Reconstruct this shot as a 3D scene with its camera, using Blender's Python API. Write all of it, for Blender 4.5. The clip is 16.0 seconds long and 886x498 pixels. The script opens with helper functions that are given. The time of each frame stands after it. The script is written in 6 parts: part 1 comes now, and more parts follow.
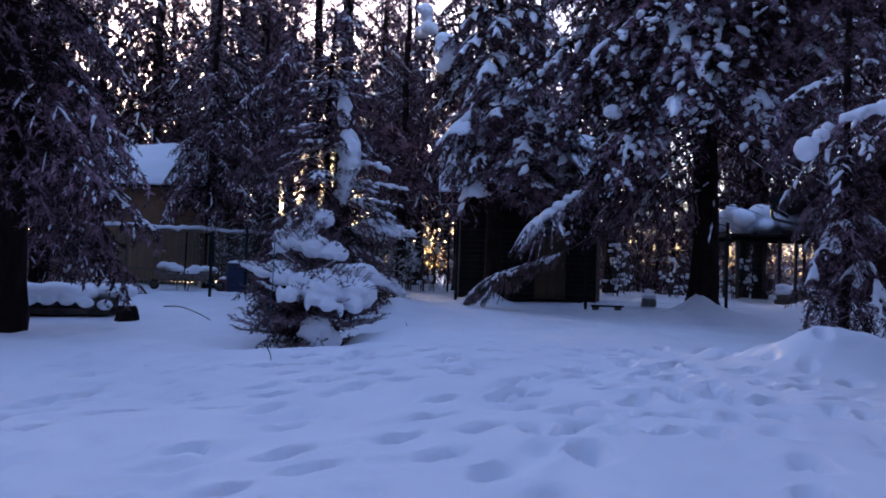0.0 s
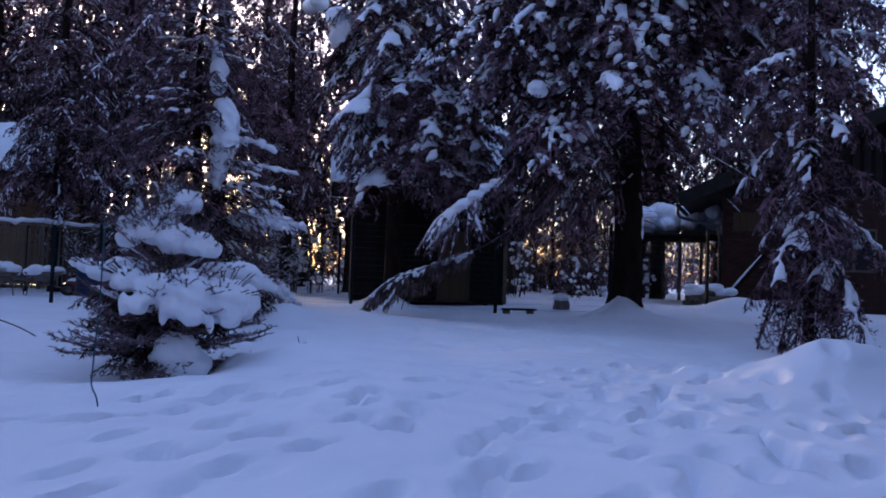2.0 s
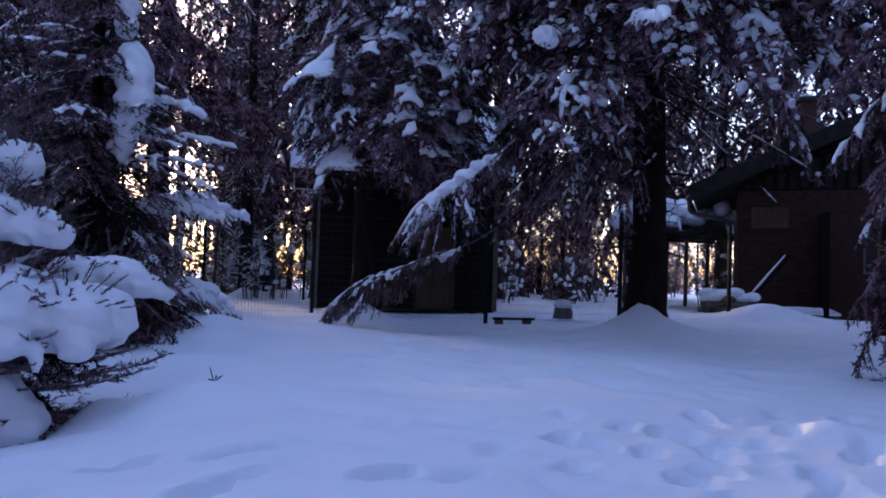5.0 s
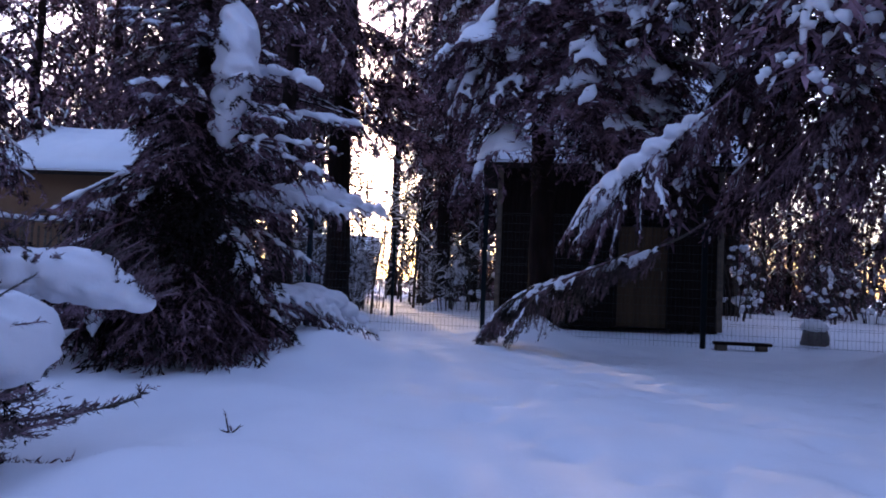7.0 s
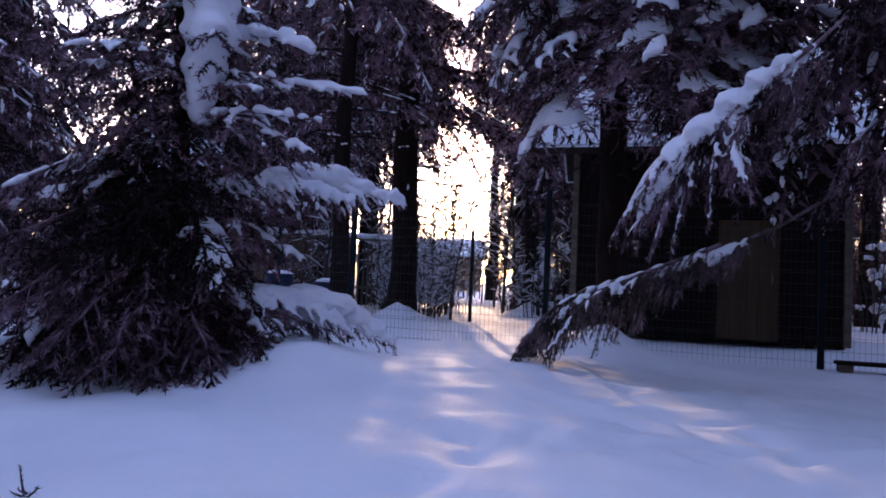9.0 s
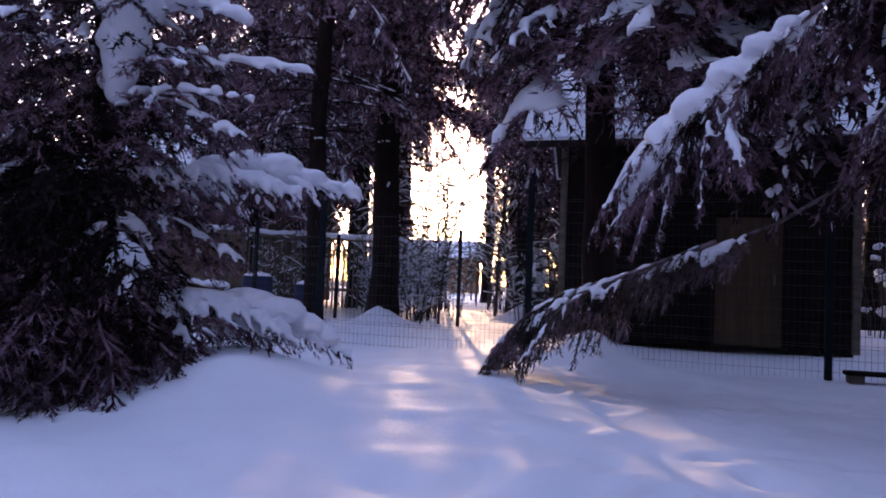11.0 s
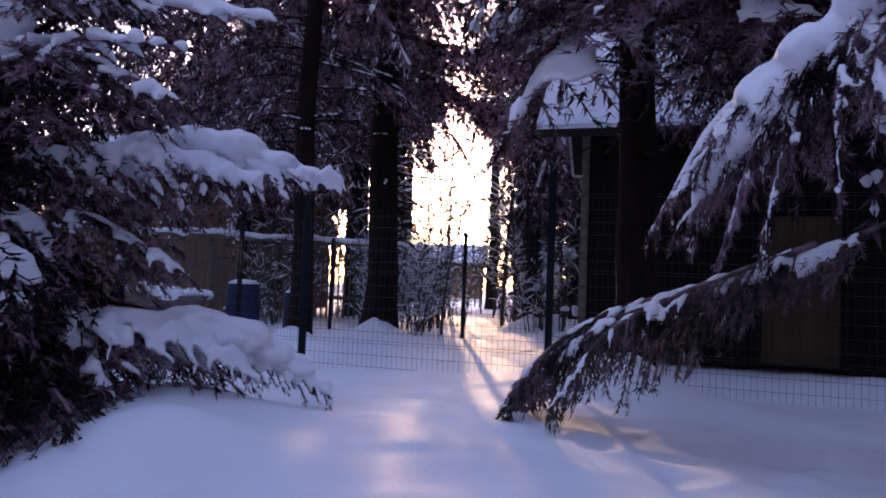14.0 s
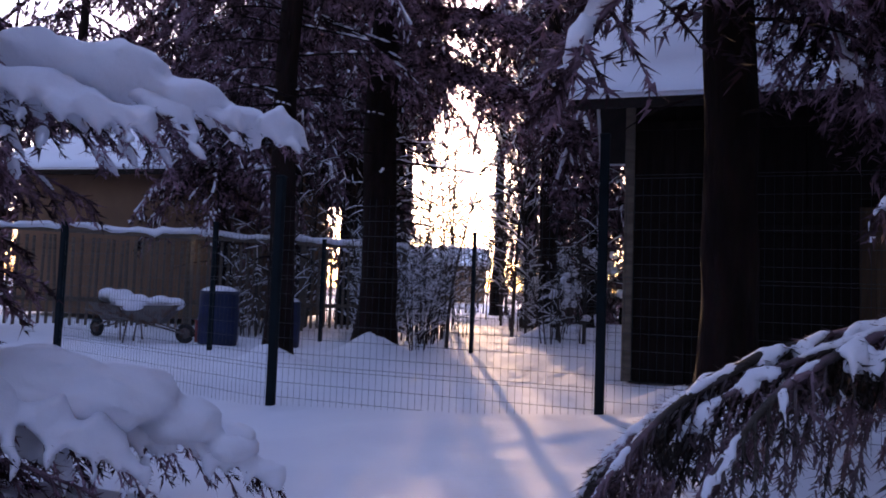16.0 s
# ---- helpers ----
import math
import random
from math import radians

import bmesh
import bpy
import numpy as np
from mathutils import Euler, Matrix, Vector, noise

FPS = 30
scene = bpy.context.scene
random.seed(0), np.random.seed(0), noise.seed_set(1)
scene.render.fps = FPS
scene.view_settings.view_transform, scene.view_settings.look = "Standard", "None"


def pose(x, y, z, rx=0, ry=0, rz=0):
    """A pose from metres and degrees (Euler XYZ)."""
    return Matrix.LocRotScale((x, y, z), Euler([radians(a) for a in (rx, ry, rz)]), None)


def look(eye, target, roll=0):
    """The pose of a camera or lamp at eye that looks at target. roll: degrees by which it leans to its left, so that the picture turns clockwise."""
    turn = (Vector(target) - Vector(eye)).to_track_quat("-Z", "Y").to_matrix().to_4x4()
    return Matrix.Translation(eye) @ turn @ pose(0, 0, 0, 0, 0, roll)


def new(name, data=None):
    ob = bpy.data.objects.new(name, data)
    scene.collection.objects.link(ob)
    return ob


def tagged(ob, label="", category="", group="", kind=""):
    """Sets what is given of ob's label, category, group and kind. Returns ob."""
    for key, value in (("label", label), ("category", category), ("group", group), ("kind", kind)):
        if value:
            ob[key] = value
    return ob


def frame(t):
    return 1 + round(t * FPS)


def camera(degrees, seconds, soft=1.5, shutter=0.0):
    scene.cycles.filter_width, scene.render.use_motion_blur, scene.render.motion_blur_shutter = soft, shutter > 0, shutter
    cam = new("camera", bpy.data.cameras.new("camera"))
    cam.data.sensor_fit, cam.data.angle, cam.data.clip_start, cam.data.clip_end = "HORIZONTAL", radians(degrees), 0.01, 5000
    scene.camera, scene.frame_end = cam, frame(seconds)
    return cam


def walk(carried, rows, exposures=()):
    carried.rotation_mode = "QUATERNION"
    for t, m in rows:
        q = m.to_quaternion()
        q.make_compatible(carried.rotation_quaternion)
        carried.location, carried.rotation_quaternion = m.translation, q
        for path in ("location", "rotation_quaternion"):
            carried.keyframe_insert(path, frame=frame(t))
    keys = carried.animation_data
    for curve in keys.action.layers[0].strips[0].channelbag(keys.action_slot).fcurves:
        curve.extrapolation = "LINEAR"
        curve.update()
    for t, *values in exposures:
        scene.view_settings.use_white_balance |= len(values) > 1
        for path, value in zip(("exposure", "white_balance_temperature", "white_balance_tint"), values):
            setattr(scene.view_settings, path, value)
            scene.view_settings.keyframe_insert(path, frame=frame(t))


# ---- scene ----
cam = camera(64.2, 16.0, soft=1.8)
METRES, EYE, TILT, LEAN, TURN = 13.0, 0.87, 0.0, 0.0, 0.0
ROWS = [
    (0.0, 0.0, 0.0, 0.0, -0.06, 1.64, -2.01),
    (0.5, -0.0066, 0.0395, -0.001, -2.85, 1.73, -2.01),
    (1.0, -0.0124, 0.0804, -0.0016, -4.9, 1.84, -1.98),
    (1.5, -0.0152, 0.121, -0.0012, -7.51, 1.91, -1.91),
    (2.0, -0.017, 0.1586, -0.0007, -9.45, 1.95, -1.9),
    (2.5, -0.0174, 0.1941, -0.0009, -11.31, 2.01, -1.88),
    (3.0, -0.016, 0.2253, -0.0016, -12.43, 2.07, -1.87),
    (5.5, 0.0322, 0.3986, -0.0036, -9.83, 2.49, -1.88),
    (6.0, 0.052, 0.4419, -0.004, -4.92, 2.58, -1.98),
    (6.5, 0.0712, 0.4869, -0.0038, 1.55, 2.61, -2.21),
    (7.0, 0.0889, 0.5314, -0.004, 7.44, 2.62, -2.39),
    (7.5, 0.1042, 0.5722, -0.0033, 11.17, 2.58, -2.51),
    (8.0, 0.1176, 0.6059, -0.0032, 14.81, 2.57, -2.55),
    (8.5, 0.1286, 0.6325, -0.0036, 17.07, 2.55, -2.62),
    (9.0, 0.1372, 0.6546, -0.0037, 16.93, 2.61, -2.54),
    (9.5, 0.1427, 0.6728, -0.0027, 16.9, 2.6, -2.5),
    (10.0, 0.1463, 0.6886, -0.0019, 16.94, 2.64, -2.48),
    (12.5, 0.1383, 0.7627, -0.0019, 17.2, 2.94, -2.29),
    (13.0, 0.1305, 0.7797, -0.0005, 17.22, 2.98, -2.28),
    (13.5, 0.1219, 0.7974, 0.0007, 17.23, 3.02, -2.26),
    (14.0, 0.1129, 0.8178, 0.0036, 17.25, 3.11, -2.25),
    (14.5, 0.1026, 0.8413, 0.0065, 17.24, 3.15, -2.25),
    (15.0, 0.0903, 0.8722, 0.0068, 17.24, 3.24, -2.21),
    (15.5, 0.076, 0.9101, 0.0073, 17.22, 3.31, -2.2),
    (16.0, 0.0615, 0.9534, 0.0093, 17.21, 3.36, -2.14),
]
walk(cam, [(t, pose(0, 0, EYE, TILT, LEAN, TURN) @ pose(METRES * x, METRES * y, METRES * z, 90 + pitch, roll, yaw)) for t, x, y, z, yaw, pitch, roll in ROWS],
     exposures=[(0.0, 2.63, 5650, 37), (6.0, 2.9, 5750, 40), (9.0, 3.05, 6200, 46), (12.5, 3.2, 6600, 52), (16.0, 2.95, 6350, 49)])

# ---- sky and sun ----
SUN_AZ, SUN_EL = radians(-17.5), radians(7.0)      # clockwise from +y
world = bpy.data.worlds.new("winter_sky")
scene.world = world
world.use_nodes = True
sky = world.node_tree.nodes.new("ShaderNodeTexSky")
sky.sky_type, sky.sun_disc = "NISHITA", False
sky.sun_elevation, sky.sun_rotation = SUN_EL, SUN_AZ
sky.air_density, sky.dust_density, sky.ozone_density = 1.0, 1.5, 1.5
background = world.node_tree.nodes["Background"]
world.node_tree.links.new(sky.outputs[0], background.inputs[0])
background.inputs[1].default_value = 0.12
sun_data = bpy.data.lights.new("sun", "SUN")
sun_data.energy, sun_data.angle, sun_data.color = 0.72, radians(0.6), (1.0, 0.76, 0.36)
sun = new("sun", sun_data)
to_sun = Vector((math.sin(SUN_AZ) * math.cos(SUN_EL), math.cos(SUN_AZ) * math.cos(SUN_EL), math.sin(SUN_EL)))
sun.matrix_world = look(to_sun * 60, (0, 0, 0))

# ---- materials ----
def material(name, base, second=None, rough=0.8, scale=6.0, mix=(0.35, 0.65), bump=0.3, bump_scale=40.0, metal=0.0,
             stretch=(1, 1, 1), fine=None, spec=0.3, vary=0.0, distance=0.02, frost=0.0):
    """A principled surface: two colours mixed by noise, a finer noise of grain over it, and relief."""
    m = bpy.data.materials.new(name)
    m.use_nodes = True
    nt = m.node_tree
    n, l = nt.nodes, nt.links
    b = n["Principled BSDF"]
    b.inputs["Roughness"].default_value, b.inputs["Metallic"].default_value = rough, metal
    b.inputs["Specular IOR Level"].default_value = spec
    co, mp = n.new("ShaderNodeTexCoord"), n.new("ShaderNodeMapping")
    mp.inputs["Scale"].default_value = stretch
    l.new(co.outputs["Object"], mp.inputs["Vector"])
    big = n.new("ShaderNodeTexNoise")
    big.inputs["Scale"].default_value, big.inputs["Detail"].default_value = scale, 4
    l.new(mp.outputs[0], big.inputs["Vector"])
    ramp = n.new("ShaderNodeValToRGB")
    ramp.color_ramp.elements[0].position, ramp.color_ramp.elements[1].position = mix
    second = second or tuple(c * 0.7 for c in base)
    ramp.color_ramp.elements[0].color, ramp.color_ramp.elements[1].color = (*base, 1), (*second, 1)
    l.new(big.outputs["Fac"], ramp.inputs[0])
    colour = ramp.outputs[0]
    grain = n.new("ShaderNodeTexNoise")
    grain.inputs["Scale"].default_value, grain.inputs["Detail"].default_value = bump_scale, 5
    l.new(mp.outputs[0], grain.inputs["Vector"])
    if fine:
        over = n.new("ShaderNodeMix")
        over.data_type, over.blend_type = "RGBA", "MULTIPLY"
        over.inputs[0].default_value = fine
        l.new(colour, over.inputs[6])
        l.new(grain.outputs["Color"], over.inputs[7])
        colour = over.outputs[2]
    if frost:
        geo, clump, less, white = n.new("ShaderNodeNewGeometry"), n.new("ShaderNodeTexNoise"), n.new("ShaderNodeMath"), n.new("ShaderNodeMix")
        clump.inputs["Scale"].default_value, clump.inputs["Detail"].default_value = 4.5, 4
        l.new(co.outputs["Object"], clump.inputs["Vector"])
        sharp = n.new("ShaderNodeMapRange")
        sharp.inputs[1].default_value, sharp.inputs[2].default_value, sharp.inputs[4].default_value = 0.43, 0.6, 1.9 * frost
        l.new(clump.outputs["Fac"], sharp.inputs[0])
        some = n.new("ShaderNodeMapRange")
        some.inputs[3].default_value, some.inputs[4].default_value = 0.35, 1.0
        l.new(geo.outputs["Random Per Island"], some.inputs[0])
        less.operation = "MULTIPLY"
        l.new(some.outputs[0], less.inputs[0])
        l.new(sharp.outputs[0], less.inputs[1])
        white.data_type = "RGBA"
        white.inputs[7].default_value = (0.48, 0.3, 0.37, 1)
        l.new(less.outputs[0], white.inputs[0])
        l.new(colour, white.inputs[6])
        colour = white.outputs[2]
    if vary:
        info, hsv, rng = n.new("ShaderNodeObjectInfo"), n.new("ShaderNodeHueSaturation"), n.new("ShaderNodeMapRange")
        rng.inputs[3].default_value, rng.inputs[4].default_value = 1 - vary, 1 + vary
        l.new(info.outputs["Random"], rng.inputs[0])
        l.new(rng.outputs[0], hsv.inputs["Value"])
        l.new(colour, hsv.inputs["Color"])
        colour = hsv.outputs[0]
    l.new(colour, b.inputs["Base Color"])
    bp = n.new("ShaderNodeBump")
    bp.inputs["Strength"].default_value, bp.inputs["Distance"].default_value = bump, distance
    l.new(grain.outputs["Fac"], bp.inputs["Height"])
    l.new(bp.outputs[0], b.inputs["Normal"])
    return m


SNOW = material("snow", (0.84, 0.86, 0.9), (0.78, 0.8, 0.85), 0.7, 1.2, (0.3, 0.7), 0.25, 26, distance=0.01)
SNOW_TREE = material("tree_snow", (0.84, 0.86, 0.9), (0.76, 0.78, 0.84), 0.7, 3, (0.3, 0.7), 0.35, 45, distance=0.01)
SNOW_OLD = material("trodden_snow", (0.74, 0.74, 0.78), (0.66, 0.66, 0.7), 0.75, 2, (0.3, 0.7), 0.4, 30)
BARK = material("spruce_bark", (0.03, 0.018, 0.015), (0.014, 0.009, 0.008), 0.95, 7, (0.35, 0.65), 1.0, 22, stretch=(1, 1, 0.25), fine=0.6, spec=0.1, distance=0.03)
BARK_GREY = material("alder_bark", (0.11, 0.09, 0.08), (0.05, 0.042, 0.04), 0.9, 5, (0.4, 0.6), 0.7, 30, stretch=(1, 1, 0.4), fine=0.5, spec=0.1)
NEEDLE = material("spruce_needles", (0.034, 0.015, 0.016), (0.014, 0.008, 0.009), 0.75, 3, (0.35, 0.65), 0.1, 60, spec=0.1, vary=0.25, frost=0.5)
# crown-interior shade put into a darker needle colour without frost
NEEDLE_SHADE = material("inner_shade_needles", (0.02, 0.014, 0.013), (0.012, 0.009, 0.009), 0.8, 3, (0.35, 0.65), 0.1, 60, spec=0.08)
NEEDLE_FROST = material("frosted_needles", (0.07, 0.058, 0.05), (0.026, 0.022, 0.019), 0.75, 5, (0.4, 0.6), 0.1, 60, spec=0.2, vary=0.15, frost=0.3)
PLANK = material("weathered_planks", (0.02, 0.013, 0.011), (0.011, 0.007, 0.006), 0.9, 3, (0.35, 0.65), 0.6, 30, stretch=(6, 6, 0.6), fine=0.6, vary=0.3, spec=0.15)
DOOR_WOOD = material("brown_door_boards", (0.11, 0.065, 0.032), (0.07, 0.042, 0.022), 0.8, 3, (0.35, 0.65), 0.5, 30, stretch=(6, 6, 0.6), fine=0.6, vary=0.15)
RAW_WOOD = material("grey_timber", (0.2, 0.16, 0.12), (0.12, 0.095, 0.075), 0.85, 3, (0.35, 0.65), 0.5, 30, stretch=(1, 1, 6), fine=0.5, vary=0.2)
POST = material("dark_blue_green_post_paint", (0.008, 0.015, 0.019), (0.006, 0.01, 0.012), 0.75, 6, (0.4, 0.7), 0.15, 50, spec=0.1)
WIRE = material("coated_wire", (0.02, 0.035, 0.038), (0.015, 0.025, 0.028), 0.5, 9, bump=0.0)
BRICK = material("red_brown_brick", (0.07, 0.03, 0.022), (0.04, 0.018, 0.014), 0.9, 8, (0.35, 0.65), 0.5, 60, fine=0.4, vary=0.3)
MORTAR = material("mortar", (0.2, 0.18, 0.17), (0.14, 0.13, 0.12), 0.95, 8, bump=0.5, bump_scale=80)
PLASTER = material("ochre_plaster", (0.22, 0.13, 0.08), (0.16, 0.095, 0.06), 0.9, 1.5, (0.3, 0.7), 0.3, 40, fine=0.3)
ROOF_EDGE = material("dark_roof_boards", (0.03, 0.022, 0.02), (0.018, 0.013, 0.012), 0.85, 4, (0.35, 0.65), 0.5, 30, fine=0.5, vary=0.2)
GUTTER = material("dark_gutter_metal", (0.05, 0.05, 0.055), (0.035, 0.035, 0.04), 0.45, 4, bump=0.1, metal=0.6)
BARREL = material("blue_plastic", (0.014, 0.026, 0.075), (0.01, 0.018, 0.05), 0.5, 4, bump=0.1, bump_scale=30)
RED = material("faded_red_plastic", (0.3, 0.05, 0.04), (0.2, 0.04, 0.035), 0.5, 4, bump=0.1)
STEEL = material("rusty_galvanised_steel", (0.16, 0.14, 0.13), (0.12, 0.07, 0.05), 0.6, 6, (0.45, 0.6), 0.3, 40, metal=0.5)
RUBBER = material("black_rubber", (0.02, 0.02, 0.02), (0.03, 0.03, 0.03), 0.85, 6, bump=0.3)
STONE = material("grey_stone", (0.24, 0.22, 0.21), (0.14, 0.13, 0.125), 0.9, 6, (0.35, 0.65), 0.7, 30, fine=0.4)
CORD = material("blue_green_cord", (0.03, 0.1, 0.13), (0.02, 0.07, 0.1), 0.6, 9, bump=0.1)
DRY = material("dry_grey_brown_twigs", (0.1, 0.075, 0.06), (0.06, 0.045, 0.04), 0.9, 6, bump=0.4, vary=0.25)
GLASS_DARK = material("dark_window_glass", (0.02, 0.022, 0.025), (0.03, 0.03, 0.035), 0.08, 2, bump=0.02, spec=0.6)

# ---- geometry helpers ----
class Geo:
    """Gathers triangles in arrays and turns them into one mesh."""

    def __init__(self):
        self.v, self.f, self.n = [], [], 0

    def add(self, verts, faces):
        verts, faces = np.asarray(verts, float).reshape(-1, 3), np.asarray(faces, int)
        if faces.shape[1] == 4:
            faces = np.concatenate([faces[:, [0, 1, 2]], faces[:, [0, 2, 3]]])
        self.v.append(verts)
        self.f.append(faces + self.n)
        self.n += len(verts)
        return self

    def join(self, other, m=None):
        for v, f in other.arrays():
            if m is not None:
                a = np.array(m)
                v = v @ a[:3, :3].T + a[:3, 3]
            self.add(v, f)
        return self

    def arrays(self):
        if not self.v:
            return []
        return [(np.concatenate(self.v), np.concatenate(self.f))]

    def mesh(self, name, mat, smooth=True):
        me = bpy.data.meshes.new(name)
        if self.v:
            v, f = np.concatenate(self.v), np.concatenate(self.f)
            me.vertices.add(len(v))
            me.vertices.foreach_set("co", v.astype(np.float32).ravel())
            me.loops.add(f.size)
            me.loops.foreach_set("vertex_index", f.astype(np.int32).ravel())
            me.polygons.add(len(f))
            me.polygons.foreach_set("loop_start", np.arange(0, f.size, 3, dtype=np.int32))
            me.polygons.foreach_set("use_smooth", np.full(len(f), smooth))
            me.update(calc_edges=True)
        me.materials.append(mat)
        return me


def part(name, geo, mat, parent=None, label="", smooth=True, m=None):
    """One mesh object, under a thing or a part where a parent is given."""
    me = geo if isinstance(geo, bpy.types.Mesh) else geo.mesh(name, mat, smooth)
    ob = new(name, me)
    if parent is not None:
        ob.parent = parent
    if m is not None:
        ob.matrix_basis = m
    return tagged(ob, label) if label else ob


def thing(name, m, label, category, group="", kind=""):
    ob = new(name)
    ob.empty_display_size = 0.2
    ob.matrix_basis = m
    return tagged(ob, label, category, group, kind)


def frames_along(p):
    t = np.gradient(p, axis=0)
    t /= np.linalg.norm(t, axis=1, keepdims=True) + 1e-9
    ref = np.where(np.abs(t[:, 2:3]) > 0.9, [[1.0, 0, 0]], [[0, 0, 1.0]])
    a = np.cross(t, ref)
    a /= np.linalg.norm(a, axis=1, keepdims=True) + 1e-9
    return t, a, np.cross(a, t)


def tube(points, radii, sides=6, flat=1.0, bumps=0.0, rng=None):
    """A closed tube along points; flat squeezes it across its upright axis."""
    p = np.asarray(points, float)
    r = np.broadcast_to(np.asarray(radii, float), (len(p),)).copy()
    _, a, b = frames_along(p)
    ang = np.linspace(0, 2 * np.pi, sides, endpoint=False)
    rr = np.repeat(r[:, None], sides, 1)
    if bumps:
        rr = rr * (1 + bumps * rng.standard_normal(rr.shape))
    ring = p[:, None] + rr[..., None] * (np.cos(ang)[None, :, None] * a[:, None] + flat * np.sin(ang)[None, :, None] * b[:, None])
    v = np.concatenate([ring.reshape(-1, 3), p[:1], p[-1:]])
    n = len(p)
    i, j = np.meshgrid(np.arange(n - 1), np.arange(sides), indexing="ij")
    k = (j + 1) % sides
    q = np.stack([i * sides + j, i * sides + k, (i + 1) * sides + k, (i + 1) * sides + j], -1).reshape(-1, 4)
    q = np.concatenate([q[:, [0, 1, 2]], q[:, [0, 2, 3]]])
    if sides <= 4:
        return v[:-2], q
    s = np.arange(sides)
    c0 = np.stack([np.full(sides, n * sides), (s + 1) % sides, s], 1)
    c1 = np.stack([np.full(sides, n * sides + 1), (n - 1) * sides + s, (n - 1) * sides + (s + 1) % sides], 1)
    return v, np.concatenate([q, c0, c1])


def blob(centre, radii, seg=10, rings=6, rough=0.0, rng=None):
    """A lumpy ellipsoid."""
    u = np.linspace(0, 2 * np.pi, seg, endpoint=False)
    w = np.linspace(0, np.pi, rings + 1)
    d = np.stack([np.sin(w)[:, None] * np.cos(u), np.sin(w)[:, None] * np.sin(u), np.cos(w)[:, None] + 0 * u], -1)
    s = 1 + (rough * rng.standard_normal(d.shape[:2]) if rough else np.zeros(d.shape[:2]))
    s[0], s[-1] = s[0, 0], s[-1, 0]
    v = (d * s[..., None] * np.asarray(radii, float) + centre).reshape(-1, 3)
    i, j = np.meshgrid(np.arange(rings), np.arange(seg), indexing="ij")
    k = (j + 1) % seg
    q = np.stack([i * seg + j, (i + 1) * seg + j, (i + 1) * seg + k, i * seg + k], -1).reshape(-1, 4)
    return v, q


def box(sx, sy, sz, c=0.006, centre=(0, 0, 0)):
    """A box with chamfered edges."""
    bm = bmesh.new()
    bmesh.ops.create_cube(bm, size=1, matrix=Matrix.Translation(centre) @ Matrix.Diagonal((sx, sy, sz, 1)))
    c = min(c, 0.3 * min(sx, sy, sz))
    bmesh.ops.bevel(bm, geom=bm.edges[:], offset=c, segments=1, affect="EDGES")
    bmesh.ops.triangulate(bm, faces=bm.faces[:])
    v = np.array([x.co for x in bm.verts])
    bm.verts.index_update()
    f = np.array([[x.index for x in g.verts] for g in bm.faces])
    bm.free()
    return v, f


def box_geo(sx, sy, sz, c=0.006, centre=(0, 0, 0)):
    return Geo().add(*box(sx, sy, sz, c, centre))


def moved(vf, m):
    a = np.array(m)
    return vf[0] @ a[:3, :3].T + a[:3, 3], vf[1]


def melted(geo, voxel, smooth=4, mat=None, name="snow"):
    """Overlapping lumps run together into one soft skin."""
    tmp = new("melting", geo.mesh(name, mat or SNOW_TREE))
    re = tmp.modifiers.new("skin", "REMESH")
    re.mode, re.voxel_size, re.use_smooth_shade = "VOXEL", voxel, True
    if smooth:
        sm = tmp.modifiers.new("soft", "SMOOTH")
        sm.iterations, sm.factor = smooth, 0.5
    dg = bpy.context.evaluated_depsgraph_get()
    me = bpy.data.meshes.new_from_object(tmp.evaluated_get(dg))
    old = tmp.data
    bpy.data.objects.remove(tmp)
    bpy.data.meshes.remove(old)
    me.name = name
    if not len(me.materials):
        me.materials.append(mat or SNOW_TREE)
    return me


def curve_points(ctrl, n):
    """A smooth line through a few control points."""
    c = np.asarray(ctrl, float)
    c = np.concatenate([2 * c[:1] - c[1:2], c, 2 * c[-1:] - c[-2:-1]])
    out = []
    for u in np.linspace(0, len(c) - 3 - 1e-6, n):
        i, f = int(u), u - int(u)
        a, b, d, e = c[i:i + 4]
        out.append(0.5 * (2 * b + (d - a) * f + (2 * a - 5 * b + 4 * d - e) * f**2 + (3 * b - a - 3 * d + e) * f**3))
    return np.array(out)


def smoothstep(a, b, x):
    t = np.clip((x - a) / (b - a), 0, 1)
    return t * t * (3 - 2 * t)

# ---- snow-covered ground ----
RNG = np.random.default_rng(7)
HEAPS = [  # x, y, height, radius
    (3.95, 7.45, 0.34, 0.5), (4.6, 7.7, 0.3, 0.6), (3.25, 8.3, 0.1, 0.2), (3.6, 8.0, 0.06, 0.2),
    
    (-1.85, 9.75, -0.3, 0.95), (-0.5, 9.7, 0.12, 0.5), (-1.1, 9.7, 0.12, 0.2), (-2.6, 13.6, 0.24, 0.7), (-1.8, 13.7, 0.12, 0.45), (-3.4, 13.4, 0.2, 0.6), (-1.3, 14.3, 0.2, 0.6), (-0.82, 13.45, 0.2, 0.42),
    (-1.9, 14.1, 0.08, 1.4), (10.2, 18.6, 0.35, 0.9), (9.6, 17.9, 0.2, 0.7), (5.3, 18.1, 0.12, 0.25), (1.0, 18.4, 0.25, 0.4),
]


SKIRTS = [(5.5, 15.12, 0.52, 0.42), (-3.17, 21.86, 0.52, 0.42), (-3.8, 20.1, 0.35, 0.3), (-1.7, 28.2, 0.4, 0.4), (1.2, 17.3, 0.4, 0.4)]  # cones of snow round trunks


